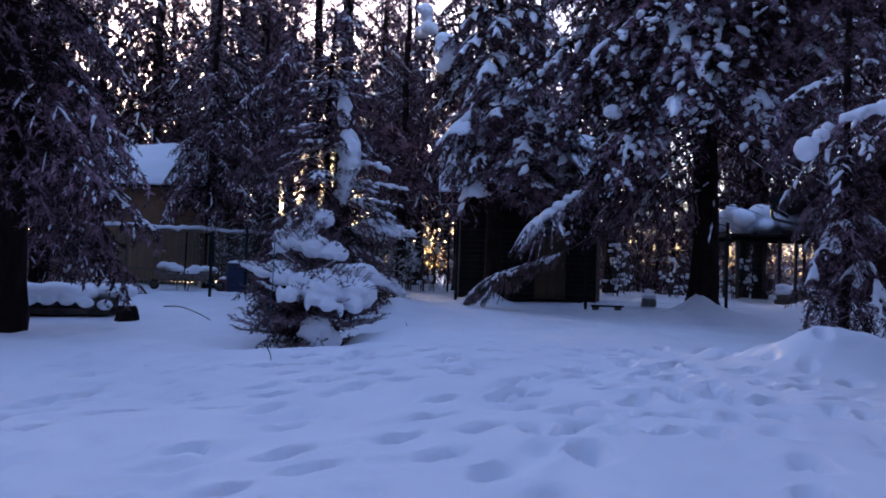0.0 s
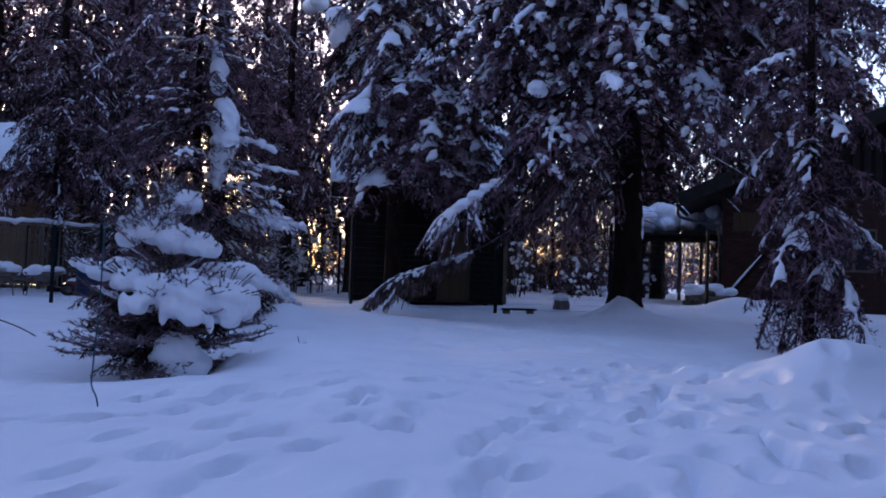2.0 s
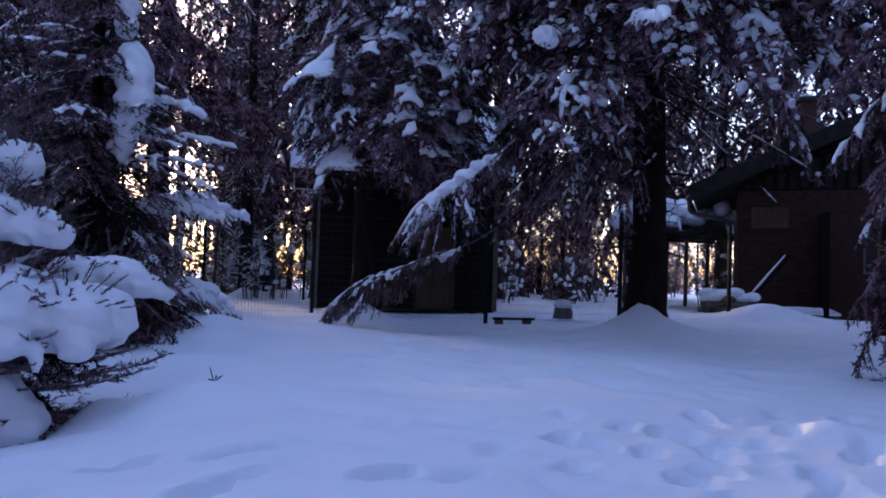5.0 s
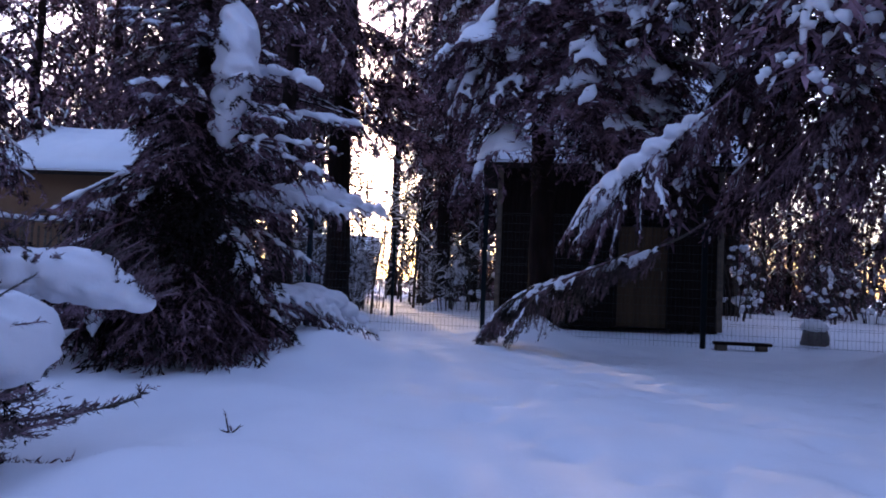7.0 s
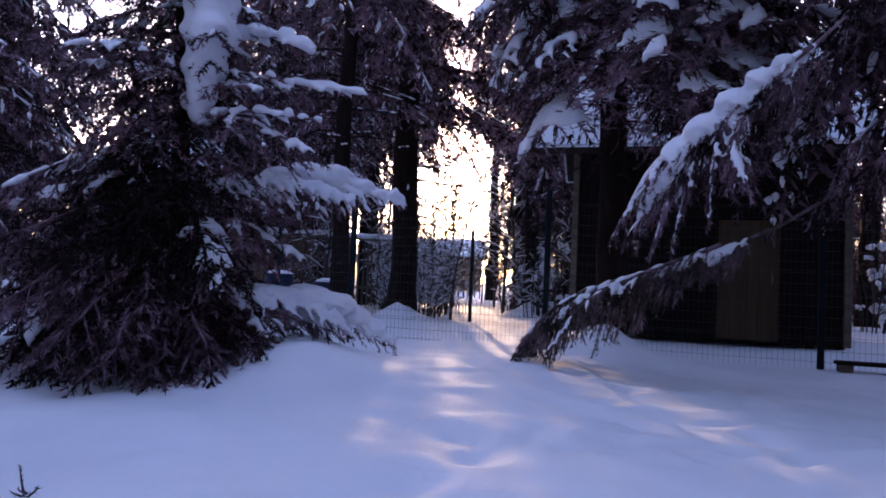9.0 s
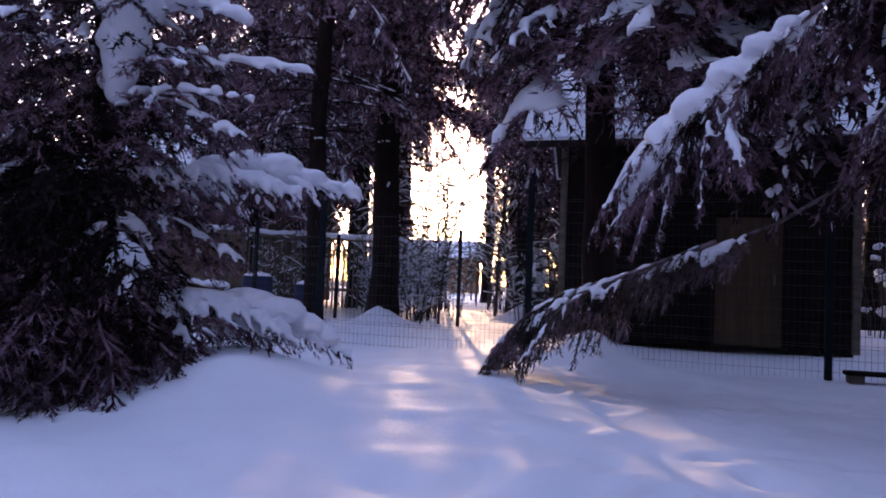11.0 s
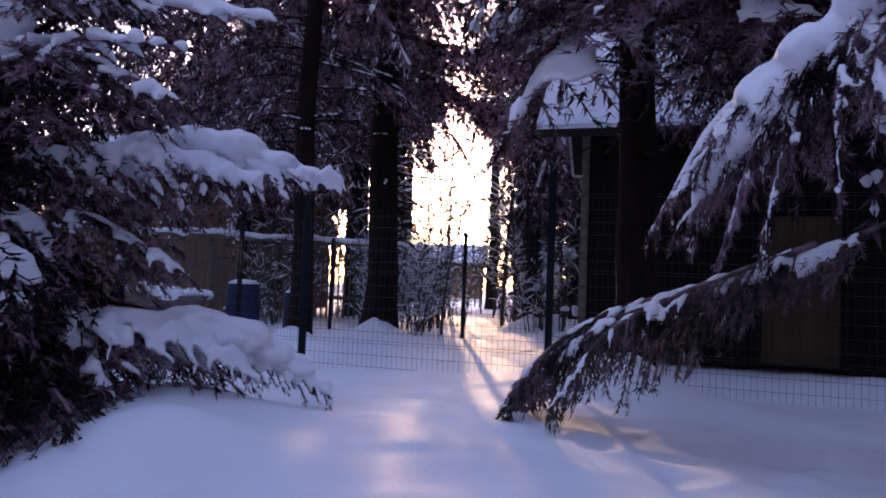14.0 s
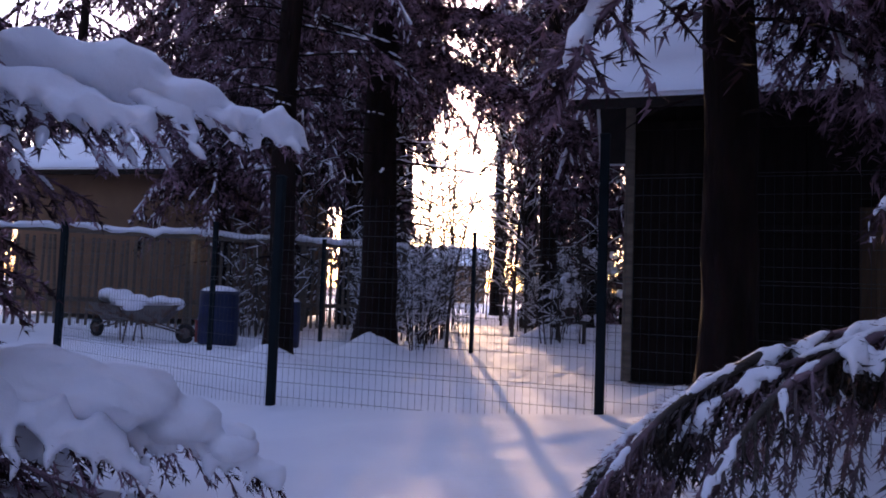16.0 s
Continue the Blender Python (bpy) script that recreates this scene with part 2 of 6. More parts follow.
def swell(x, y):
    out = 0 * x
    for k, (fx, fy, h) in enumerate(((0.31, 0.24, 0.05), (-0.2, 0.55, 0.035), (0.9, 0.7, 0.018), (-1.3, 1.1, 0.012), (2.3, -1.7, 0.012), (0.6, 3.2, 0.014))):
        out = out + h * np.sin(fx * x + fy * y + 1.7 * k + 0.6 * np.sin(0.37 * y * (k + 1) * 0.5 + 0.23 * x))
    return out


def ground_z(x, y):
    x, y = np.asarray(x, float), np.asarray(y, float)
    z = 0.12 * smoothstep(10.5, 14.5, y) + 0.7 * swell(x, y) - 0.02 + np.clip(0.07 * x, -0.2, 0.0) * smoothstep(2, 6, y) + np.clip(0.012 * x, 0, 0.1)
    z = z - 0.09 * smoothstep(12.2, 13.6, y + 0.25 * x) * smoothstep(0.5, 2.0, x) * (1 - smoothstep(24, 34, y))
    z = z + 0.016 * np.sin(6.2 * y + 1.6 * x + 1.8 * np.sin(1.7 * x)) * np.sin(1.9 * x - 0.8 * y) * smoothstep(9.5, 11.0, y) * (1 - smoothstep(15.0, 17.0, y)) * smoothstep(-2, -0.5, x)
    for hx, hy, h, r in SKIRTS:
        z = z + h * np.exp((0.12 - np.sqrt((x - hx) ** 2 + (y - hy) ** 2 + 0.0144)) / r)
    for hx, hy, h, r in HEAPS:
        z = z + h * np.exp(-(((x - hx) ** 2 + (y - hy) ** 2) / r**2) ** 0.9)
    return z


def gz(x, y):
    return float(ground_z(x, y))


PRINTS = []


def trail(x, y, heading, count, step=0.55):
    for k in range(count):
        heading += RNG.normal(0, 0.12)
        x, y = x + step * math.sin(heading), y + step * math.cos(heading)
        side = 0.13 if k % 2 else -0.13
        PRINTS.append((x + side * math.cos(heading), y - side * math.sin(heading), heading, RNG.uniform(0.12, 0.21) * (1.0 if y < 9 else 0.3)))


for args in ((-2.5, 1.2, 0.9, 12), (-1.6, 1.5, -0.3, 9), (-0.5, 1.6, 0.6, 11), (0.6, 2.2, 0.15, 9), (-3.2, 4.2, 1.2, 12), (-3.6, 6.2, 1.3, 8), (1.5, 2.2, 0.3, 11),
             (-0.3, 4.4, 0.9, 10), (2.2, 4.4, 0.1, 7), (-4.8, 5.0, 0.5, 9), (2.8, 3.2, -0.2, 8), (-3.0, 2.6, 0.2, 8), (0.2, 3.4, 1.2, 8), (6.5, 12.8, -1.3, 10), (3.2, 14.2, 1.2, 12),
             (-4.2, 3.2, 0.7, 10), (-3.4, 3.6, 1.0, 9), (-0.8, 5.4, 0.7, 8), (0.8, 5.6, 0.3, 6), (1.8, 6.0, 0.6, 6), (-2.8, 6.4, 1.1, 6), (2.4, 2.0, 0.1, 7), (-1.8, 2.2, 0.9, 8), (-1.2, 3.0, 0.3, 7), (1.2, 4.2, 0.5, 6), (-2.2, 4.8, 0.8, 7), (3.0, 5.2, 0.2, 5), (1.0, 14.6, 1.4, 9), (-5.2, 8.2, 0.4, 8), (7.5, 15.5, 0.2, 9), (-1.0, 20.0, 0.8, 6), (-2.0, 18.9, 1.2, 6), (1.6, 12.0, 1.0, 9), (2.2, 11.0, 1.1, 9), (3.0, 12.4, 0.9, 7), (2.0, 13.4, 1.5, 8)):
    trail(*args)

far_steps = np.cumsum(0.12 * 1.2 ** np.arange(1, 42))
fine = np.concatenate([np.arange(-8.0, -5.0, 0.12), np.arange(-5.0, 5.0, 0.056), np.arange(5.0, 9.0, 0.14)])
GX = np.concatenate([-8.0 - far_steps[::-1], fine, fine[-1] + far_steps])
fine_y = np.concatenate([np.arange(-1.0, 1.2, 0.15), np.arange(1.2, 9.0, 0.056), np.arange(9.0, 10.0, 0.08), np.arange(10.0, 15.0, 0.07), np.arange(15.0, 18.0, 0.1), np.arange(18.0, 30.0, 0.2)])
GY = np.concatenate([-1.0 - far_steps[::-1], fine_y, fine_y[-1] + far_steps])
gxx, gyy = np.meshgrid(GX, GY)
gzz = ground_z(gxx, gyy)
for px, py, ph, pd in PRINTS:
    lx = (gxx - px) * math.cos(ph) - (gyy - py) * math.sin(ph)
    ly = (gxx - px) * math.sin(ph) + (gyy - py) * math.cos(ph)
    d = (lx / 0.065) ** 2 + (ly / 0.125) ** 2
    gzz = gzz - pd * np.exp(-d**2) + 0.05 * pd * np.exp(-((np.sqrt(d) - 1.5) ** 2) * 5)
for _ in range(260):  # small pits where snow has dropped from the boughs
    px, py, pr = RNG.uniform(0.8, 6.5), RNG.uniform(9.6, 16.5), RNG.uniform(0.05, 0.13)
    near = (np.abs(GY - py) < 4 * pr)
    d = ((gxx[near] - px) ** 2 + ((gyy[near] - py) / 1.2) ** 2) / pr**2
    gzz[near] = gzz[near] - RNG.uniform(0.15, 0.4) * pr * np.exp(-d) + 0.05 * pr * np.exp(-((np.sqrt(d) - 1.6) ** 2) * 4)
for _ in range(420):  # small soft dents all over the open yard
    px, py, pr, ph = RNG.uniform(-4.5, 4.2), RNG.uniform(1.4, 9.0), RNG.uniform(0.035, 0.075), RNG.normal(0.7, 0.5)
    ny, nx = np.abs(GY - py) < 0.5, np.abs(GX - px) < 0.5
    ax_, ay_ = gxx[np.ix_(ny, nx)] - px, gyy[np.ix_(ny, nx)] - py
    lx, ly = ax_ * math.cos(ph) - ay_ * math.sin(ph), ax_ * math.sin(ph) + ay_ * math.cos(ph)
    d = (lx / pr) ** 2 + (ly / (2.2 * pr)) ** 2
    gzz[np.ix_(ny, nx)] += -RNG.uniform(0.35, 0.8) * pr * np.exp(-d) + 0.12 * pr * np.exp(-((np.sqrt(d) - 1.7) ** 2) * 4)
rough_snow = sum(a * np.sin(kx * gxx + ky * gyy + ph) for a, kx, ky, ph in zip(RNG.uniform(0.001, 0.003, 14), RNG.normal(0, 9, 14), RNG.normal(0, 9, 14), RNG.uniform(0, 6, 14)))
near_mask = ((gxx > -12) & (gxx < 14) & (gyy < 32))
gzz = gzz + np.where(near_mask, rough_snow, 0)
nx_, ny_ = len(GX), len(GY)
gi, gj = np.meshgrid(np.arange(ny_ - 1), np.arange(nx_ - 1), indexing="ij")
quads = np.stack([gi * nx_ + gj, gi * nx_ + gj + 1, (gi + 1) * nx_ + gj + 1, (gi + 1) * nx_ + gj], -1).reshape(-1, 4)
ground = part("ground", Geo().add(np.stack([gxx, gyy, gzz], -1).reshape(-1, 3), quads), SNOW)
tagged(ground, "soft blue-white snow cover with footprints, drifts and heaps", "snow ground", kind="structure")

# ---- spruce boughs ----
def needle_tris(seg0, seg1, per_m, length, width, rng, lift=0.25):
    """Clumps of needles all round the twigs that the segments name."""
    d = seg1 - seg0
    ln = np.linalg.norm(d, axis=1)
    cnt = np.maximum(1, (ln * per_m + rng.random(len(ln))).astype(int))
    idx = np.repeat(np.arange(len(ln)), cnt)
    u = rng.random(len(idx))[:, None]
    p = seg0[idx] + u * d[idx]
    t = d[idx] / (ln[idx][:, None] + 1e-9)
    r = rng.standard_normal((len(idx), 3))
    r[:, 2] += lift
    r -= (r * t).sum(1, keepdims=True) * t
    r /= np.linalg.norm(r, axis=1, keepdims=True) + 1e-9
    fl = rng.uniform(0.45, 1.1, (len(idx), 1))
    tip = p + length * rng.uniform(0.6, 1.25, (len(idx), 1)) * (np.cos(fl) * t + np.sin(fl) * r)
    side = np.cross(t, r) * (0.5 * width) * rng.uniform(0.6, 1.4, (len(idx), 1))
    v = np.stack([p + side, p - side, tip], 1).reshape(-1, 3)
    return v, np.arange(len(v)).reshape(-1, 3)


def twig_layout(axis, reach, rng, per_m=9.0, hang=0.35, start=0.12, angle=(0.8, 1.15), sub=True, shape=0.35):
    """Side twigs and their own shoots along a bough's axis: lists of polylines (main twigs, shoots)."""
    seg = np.linalg.norm(np.diff(axis, axis=0), axis=1)
    total = seg.sum()
    s_at = np.concatenate([[0], np.cumsum(seg)]) / total
    tan, side, _ = frames_along(axis)
    side[:, 2] = 0
    mains, shoots = [], []
    n = max(6, int(total * per_m))
    for k in range(n):
        s = start + (1 - start) * (k + rng.random()) / n
        p = np.array([np.interp(s, s_at, axis[:, c]) for c in range(3)])
        t = np.array([np.interp(s, s_at, tan[:, c]) for c in range(3)])
        sd = np.array([np.interp(s, s_at, side[:, c]) for c in range(3)]) * (1 if k % 2 else -1)
        a = rng.uniform(*angle) * (1 - 0.35 * s)
        ln = reach * (min(1.0, 0.35 + s / shape) if s < shape else (1 - 0.8 * (s - shape) / (1 - shape))) * rng.uniform(0.7, 1.2)
        d = np.cos(a) * t + np.sin(a) * sd
        d[2] += rng.normal(0, 0.12) - 0.3 * hang
        d /= np.linalg.norm(d)
        q = [p + d * ln * u - np.array([0, 0, hang * ln * u * u]) for u in (0, 0.34, 0.67, 1.0)]
        q = np.array(q)
        mains.append(q)
        if sub:
            m = max(2, int(ln / 0.085))
            for j in range(m):
                u = 0.2 + 0.8 * (j + rng.random()) / m
                w = min(2, int(u * 3))
                b = q[w] + (q[w + 1] - q[w]) * (u * 3 - w)
                dd = q[w + 1] - q[w]
                dd = dd / (np.linalg.norm(dd) + 1e-9)
                ss = np.cross(dd, [0, 0, 1.0]) * (1 if j % 2 else -1)
                e = 0.75 * dd + 0.7 * ss + np.array([0, 0, rng.normal(-0.25 * hang, 0.2)])
                e /= np.linalg.norm(e)
                l2 = min(0.24, 0.4 * ln) * (1.15 - 0.7 * u) * rng.uniform(0.7, 1.3) + 0.03
                shoots.append(np.array([b, b + e * l2]))
    return mains, shoots


def bough_meshes(axis, reach, rng, density=75, nlen=0.045, nwid=0.014, hang=0.35, wood=0.02, snow=1.0, snow_r=0.035, per_m=9.0,
                 voxel=0.03, sub=True, start=0.12, heavy=0.0, mat=None, name="bough", melt=True, cover=0.75, gaps=0.25):
    """The bough (wood and needles) and the snow that lies on it."""
    axis = np.asarray(axis, float)
    mains, shoots = twig_layout(axis, reach, rng, per_m, hang, start, sub=sub)
    g = Geo()
    n = len(axis)
    g.add(*tube(axis, np.linspace(wood, 0.2 * wood + 0.002, n), 5))
    a0, a1 = [], []
    for q in mains:
        g.add(*tube(q, np.linspace(0.3 * wood + 0.002, 0.002, 4), 3))
        a0 += list(q[:-1])
        a1 += list(q[1:])
    for q in shoots:
        a0.append(q[0])
        a1.append(q[1])
    k = int(start * n)
    a0 += list(axis[k:-1])
    a1 += list(axis[k + 1:])
    g.add(*needle_tris(np.array(a0), np.array(a1), density, nlen, nwid, rng))
    needles = g.mesh(name, mat or NEEDLE)
    if not snow:
        return needles, None
    s = Geo()
    up = np.array([0, 0, 1.0])

    def level(c):
        t = np.gradient(c, axis=0)
        return smoothstep(0.3, 0.85, np.linalg.norm(t[:, :2], axis=1) / (np.linalg.norm(t, axis=1) + 1e-9))

    for q in mains:
        if rng.random() > cover:
            continue
        if not melt:
            line = curve_points(q, 16)
            for _ in range(rng.integers(1, 5)):
                k0 = rng.integers(0, 12)
                c = line[k0:k0 + rng.integers(3, 5)]
                r = snow_r * rng.uniform(0.4, 1.3) * rng.uniform(0.6, 1.3, len(c)) * np.sin(np.linspace(0.5, 2.8, len(c))) * (0.3 + 0.7 * level(c))
                s.add(*tube(c + up * (0.4 * r[:, None]) + rng.normal(0, 0.012, 3), r, 5, 0.65))
            continue
        lo, hi = rng.uniform(0, 0.25), rng.uniform(0.75, 1.0)
        hi = min(hi, 1.25 - 0.55 * hang)
        c = curve_points(q, 8)[int(lo * 8):max(int(lo * 8) + 4, int(hi * 8))]
        m = len(c)
        r = snow_r * snow * rng.uniform(0.7, 1.4) * np.sin(np.linspace(0.5, 3.0, m)) * (1 + 0.25 * rng.standard_normal(m)) + 0.006
        r = np.abs(r) * (0.2 + 0.8 * level(c)) + 0.003
        s.add(*tube(c + up * (0.55 * r[:, None]), r, 6, 0.8))
    for q in shoots:
        if melt and rng.random() < 0.45 * cover:
            c = np.linspace(q[0], q[1], 4)
            r = 0.6 * snow_r * snow * rng.uniform(0.7, 1.3) * np.array([0.7, 1.0, 0.8, 0.3])
            s.add(*tube(c + up * (0.6 * r[:, None]), r, 5, 0.8))
    c = curve_points(axis[int(max(0.1, start) * n):], 16)
    r = snow_r * snow * (1.2 + 0.35 * rng.standard_normal(16)) * np.linspace(0.7, 1.0, 16)
    r = (np.abs(r) * (0.15 + 0.85 * level(c)) + 0.006) * np.where(rng.random(16) < gaps, 0.25, 1.0)
    r[-1] = 0.004
    if melt:
        s.add(*tube(c + up * (0.6 * r[:, None]), r, 7, 0.85))
    else:
        for k0 in range(0, 14, 3):
            if rng.random() < 0.6:
                cc, rr = c[k0:k0 + 3], 0.7 * r[k0:k0 + 3] * rng.uniform(0.6, 1.2, len(r[k0:k0 + 3]))
                s.add(*tube(cc + up * (0.4 * rr[:, None]), rr, 5, 0.65))
    for _ in range(int(heavy * 9)):
        u = rng.uniform(max(0.2, start), 0.78)
        k = int(u * (n - 1))
        along = axis[min(k + 1, n - 1)] - axis[k]
        rad = heavy * rng.uniform(0.07, 0.12) * (1.25 - u)
        p = axis[k] + np.array([rng.normal(0, 0.2 * reach), rng.normal(0, 0.2 * reach), 0.03])
        d = along / (np.linalg.norm(along) + 1e-9)
        line = p + np.linspace(-1, 1, 6)[:, None] * d * rad * 1.6
        s.add(*tube(line, rad * np.array([0.35, 0.85, 1.0, 0.95, 0.75, 0.3]), 10, 0.75))
    return needles, melted(s, voxel) if melt else s.mesh("snow", SNOW_TREE)


def sagging(length, rise, sag, rng, n=10, curl=0.1):
    s = np.linspace(0, 1, n)
    y = np.cumsum(rng.normal(0, 0.02, n)) * length
    return np.stack([length * s, y, length * (rise * s - sag * s**2 + curl * s**4)], 1)


def bough_set(count, seed, **kw):
    rng = np.random.default_rng(seed)
    out = []
    for _ in range(count):
        ax = sagging(1.0, kw.get("rise", 0.1), kw.get("sag", 0.55) * rng.uniform(0.7, 1.3), rng)
        args = {k: v for k, v in kw.items() if k not in ("rise", "sag", "length")}
        length = kw.get("length", 1.6)
        out.append(bough_meshes(ax * length, rng=rng, **args))
    return length, out


def trunk_geo(height, r0, rng, lean=(0, 0), sides=14, flare=0.35, top=0.02):
    """A tapered trunk with uneven bark and a flare at the foot."""
    n = 26
    s = np.linspace(0, 1, n) ** 1.4
    z = s * height
    p = np.stack([lean[0] * s * height + 0.03 * np.sin(1.3 * z), lean[1] * s * height + 0.03 * np.cos(1.1 * z), z - 0.15], 1)
    r = r0 * (1 - s) ** 0.8 + top + flare * r0 * np.exp(-z / 0.35)
    return Geo().add(*tube(p, r, sides, 1.0, 0.045, rng))


def dead_stubs(g, rng, z0, z1, count, r, length=(0.3, 1.4)):
    for _ in range(count):
        a, z = rng.uniform(0, 6.283), rng.uniform(z0, z1)
        ln = rng.uniform(*length)
        s = np.linspace(0, 1, 6)
        p = np.stack([np.cos(a) * (r * 0.7 + ln * s), np.sin(a) * (r * 0.7 + ln * s), z + ln * (0.05 * s - 0.3 * s * s)], 1)
        g.add(*tube(p, np.linspace(0.016, 0.004, 6), 4))
    return g


def spruce(loc, height, r0, crown, reach, library, seed, label, boughs=48, lean=(0, 0), group="", top_reach=0.25, snow_share=0.9, droop=(5, 30), stubs=0, inner=0, power=0.8):
    """A spruce: trunk and single boughs with their snow. inner: short bare boughs in shade-coloured needles that close
    the crown.
    """
    rng = np.random.default_rng(seed)
    x, y = loc
    root = thing("spruce_tree", pose(x, y, gz(x, y) - 0.02), label, "tree", group)
    tg = trunk_geo(height, r0, rng, lean)
    if stubs:
        dead_stubs(tg, rng, 0.8, max(crown, 1.2), stubs, r0)
    part("trunk", tg, BARK, root)
    length, lib = library
    for k in range(boughs):
        f = (k + rng.random() * 0.7) / boughs
        z = crown + (height - crown) * f**1.15 * 0.985
        az = k * 137.5 + rng.normal(0, 18)
        s = (reach * (1 - f) ** power + top_reach * f) * rng.uniform(0.75, 1.15)
        tilt = np.interp(f, [0, 1], [droop[1], -droop[0] - 25]) + rng.normal(0, 6)
        needles, snow = lib[rng.integers(len(lib))]
        m = pose(lean[0] * z, lean[1] * z, z - 0.15, 0, tilt, az) @ Matrix.Diagonal((s / length, s / length * rng.uniform(0.85, 1.15), s / length, 1))
        b = part("bough", needles, None, root, m=m)
        if snow and rng.random() < snow_share:
            tagged(part("snow", snow, None, b, "fresh snow lying on the bough"), kind="stuff")
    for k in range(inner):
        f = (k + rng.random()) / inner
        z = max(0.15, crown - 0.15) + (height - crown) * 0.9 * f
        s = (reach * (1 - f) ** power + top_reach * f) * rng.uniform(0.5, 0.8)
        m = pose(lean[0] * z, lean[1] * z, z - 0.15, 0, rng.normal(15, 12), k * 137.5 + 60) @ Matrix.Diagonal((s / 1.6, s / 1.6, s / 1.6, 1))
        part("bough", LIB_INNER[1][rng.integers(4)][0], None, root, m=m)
    return root


def add_bough(tree, ctrl, reach, seed, **kw):
    """One long bough of a tree through the given places."""
    rng = np.random.default_rng(seed)
    inv = Vector(tree.matrix_basis.translation)
    ax = curve_points(ctrl, 18) - np.array(inv)
    needles, snow = bough_meshes(ax, reach, rng, **kw)
    b = part("bough", needles, None, tree)
    if snow:
        tagged(part("snow", snow, None, b, "thick fresh snow lying on the bough"), kind="stuff")
    return b



LIB_NEAR = bough_set(5, 11, length=1.6, reach=0.55, density=85, nlen=0.055, nwid=0.0145, hang=0.45, wood=0.018, snow_r=0.027, per_m=13, voxel=0.036, sag=0.5, cover=0.7, gaps=0.4)
LIB_MID = bough_set(5, 12, length=2.4, reach=0.8, density=32, nlen=0.09, nwid=0.034, hang=0.45, wood=0.025, snow_r=0.052, per_m=8, melt=False, sag=0.6, cover=0.95)
LIB_DARK = bough_set(5, 13, length=2.4, reach=0.85, density=32, nlen=0.09, nwid=0.034, hang=0.5, wood=0.025, snow_r=0.032, per_m=8, melt=False, sag=0.6, cover=0.6)
LIB_INNER = bough_set(4, 15, length=1.6, reach=0.6, density=22, nlen=0.09, nwid=0.03, hang=0.45, wood=0.014, snow=0, per_m=8, sag=0.45, mat=NEEDLE_SHADE)
LIB_SHRUB = bough_set(4, 14, length=0.9, reach=0.32, density=105, nlen=0.035, nwid=0.008, hang=-0.1, wood=0.01, snow_r=0.022, per_m=16, voxel=0.03, rise=0.25, sag=0.05, cover=0.45, mat=NEEDLE_FROST)

# ---- the yard's trees ----
left_spruce = spruce((-2.3, 13.75), 5.8, 0.075, 0.25, 1.8, LIB_NEAR, 21, "young dark spruce with heavy snow masses on its boughs", boughs=120, droop=(5, 24), snow_share=0.35, inner=100)
big_spruce = spruce((5.66, 15.3), 17.0, 0.27, 6.0, 4.3, LIB_MID, 22, "tall old spruce with a bare dark trunk and snowy crown", boughs=80, stubs=34, droop=(0, 26))
shed_spruce = spruce((1.2, 17.45), 15.0, 0.17, 5.8, 2.6, LIB_NEAR, 23, "dense old spruce beside the shed, its boughs bent by snow", boughs=84, stubs=10, droop=(0, 30), inner=50)
left_edge_spruce = spruce((-6.2, 9.9), 13.0, 0.3, 2.9, 2.7, LIB_DARK, 24, "large dark spruce with drooping boughs dusted with snow", boughs=80, droop=(0, 20), snow_share=0.4, inner=90)
gate_spruce = spruce((-8.6, 26.0), 14.0, 0.18, 4.0, 2.7, LIB_DARK, 25, "dark spruce standing by the yard fence, lightly snowed", boughs=78, droop=(0, 26), inner=60, stubs=12)
side_spruce = spruce((-10.2, 17.8), 15.0, 0.2, 1.9, 3.1, LIB_DARK, 38, "dark spruce at the yard's side, its boughs dusted with snow", boughs=115, droop=(0, 24), inner=90, snow_share=0.8)
right_spruce = spruce((5.65, 9.9), 7.5, 0.045, 1.0, 1.5, LIB_NEAR, 26, "slim spruce with snow-laden hanging boughs near the house", boughs=58, droop=(-12, 54), snow_share=0.3, power=0.45)
trunk_a = spruce((-3.8, 20.26), 16.0, 0.15, 6.2, 2.8, LIB_DARK, 27, "spruce with a straight bare trunk behind the fence", boughs=40, stubs=34, droop=(0, 26))
trunk_b = spruce((-3.2, 22.0), 18.0, 0.25, 6.4, 3.0, LIB_DARK, 28, "thick spruce trunk with snow piled round its foot", boughs=40, stubs=40, droop=(0, 26))
near_spruce = spruce((4.7, 5.0), 6.5, 0.09, 0.7, 2.0, LIB_NEAR, 29, "spruce at the yard's edge with thick snow on its tips", boughs=70, droop=(0, 26), snow_share=0.5)

gap_spruce = spruce((-1.7, 28.4), 15.0, 0.2, 4.3, 1.9, LIB_DARK, 58, "dark spruce beside the sunlit gap, boughs rimmed with snow", boughs=64, droop=(0, 14), stubs=16)
# level boughs that cross the gap between the bare trunks
rng = np.random.default_rng(59)
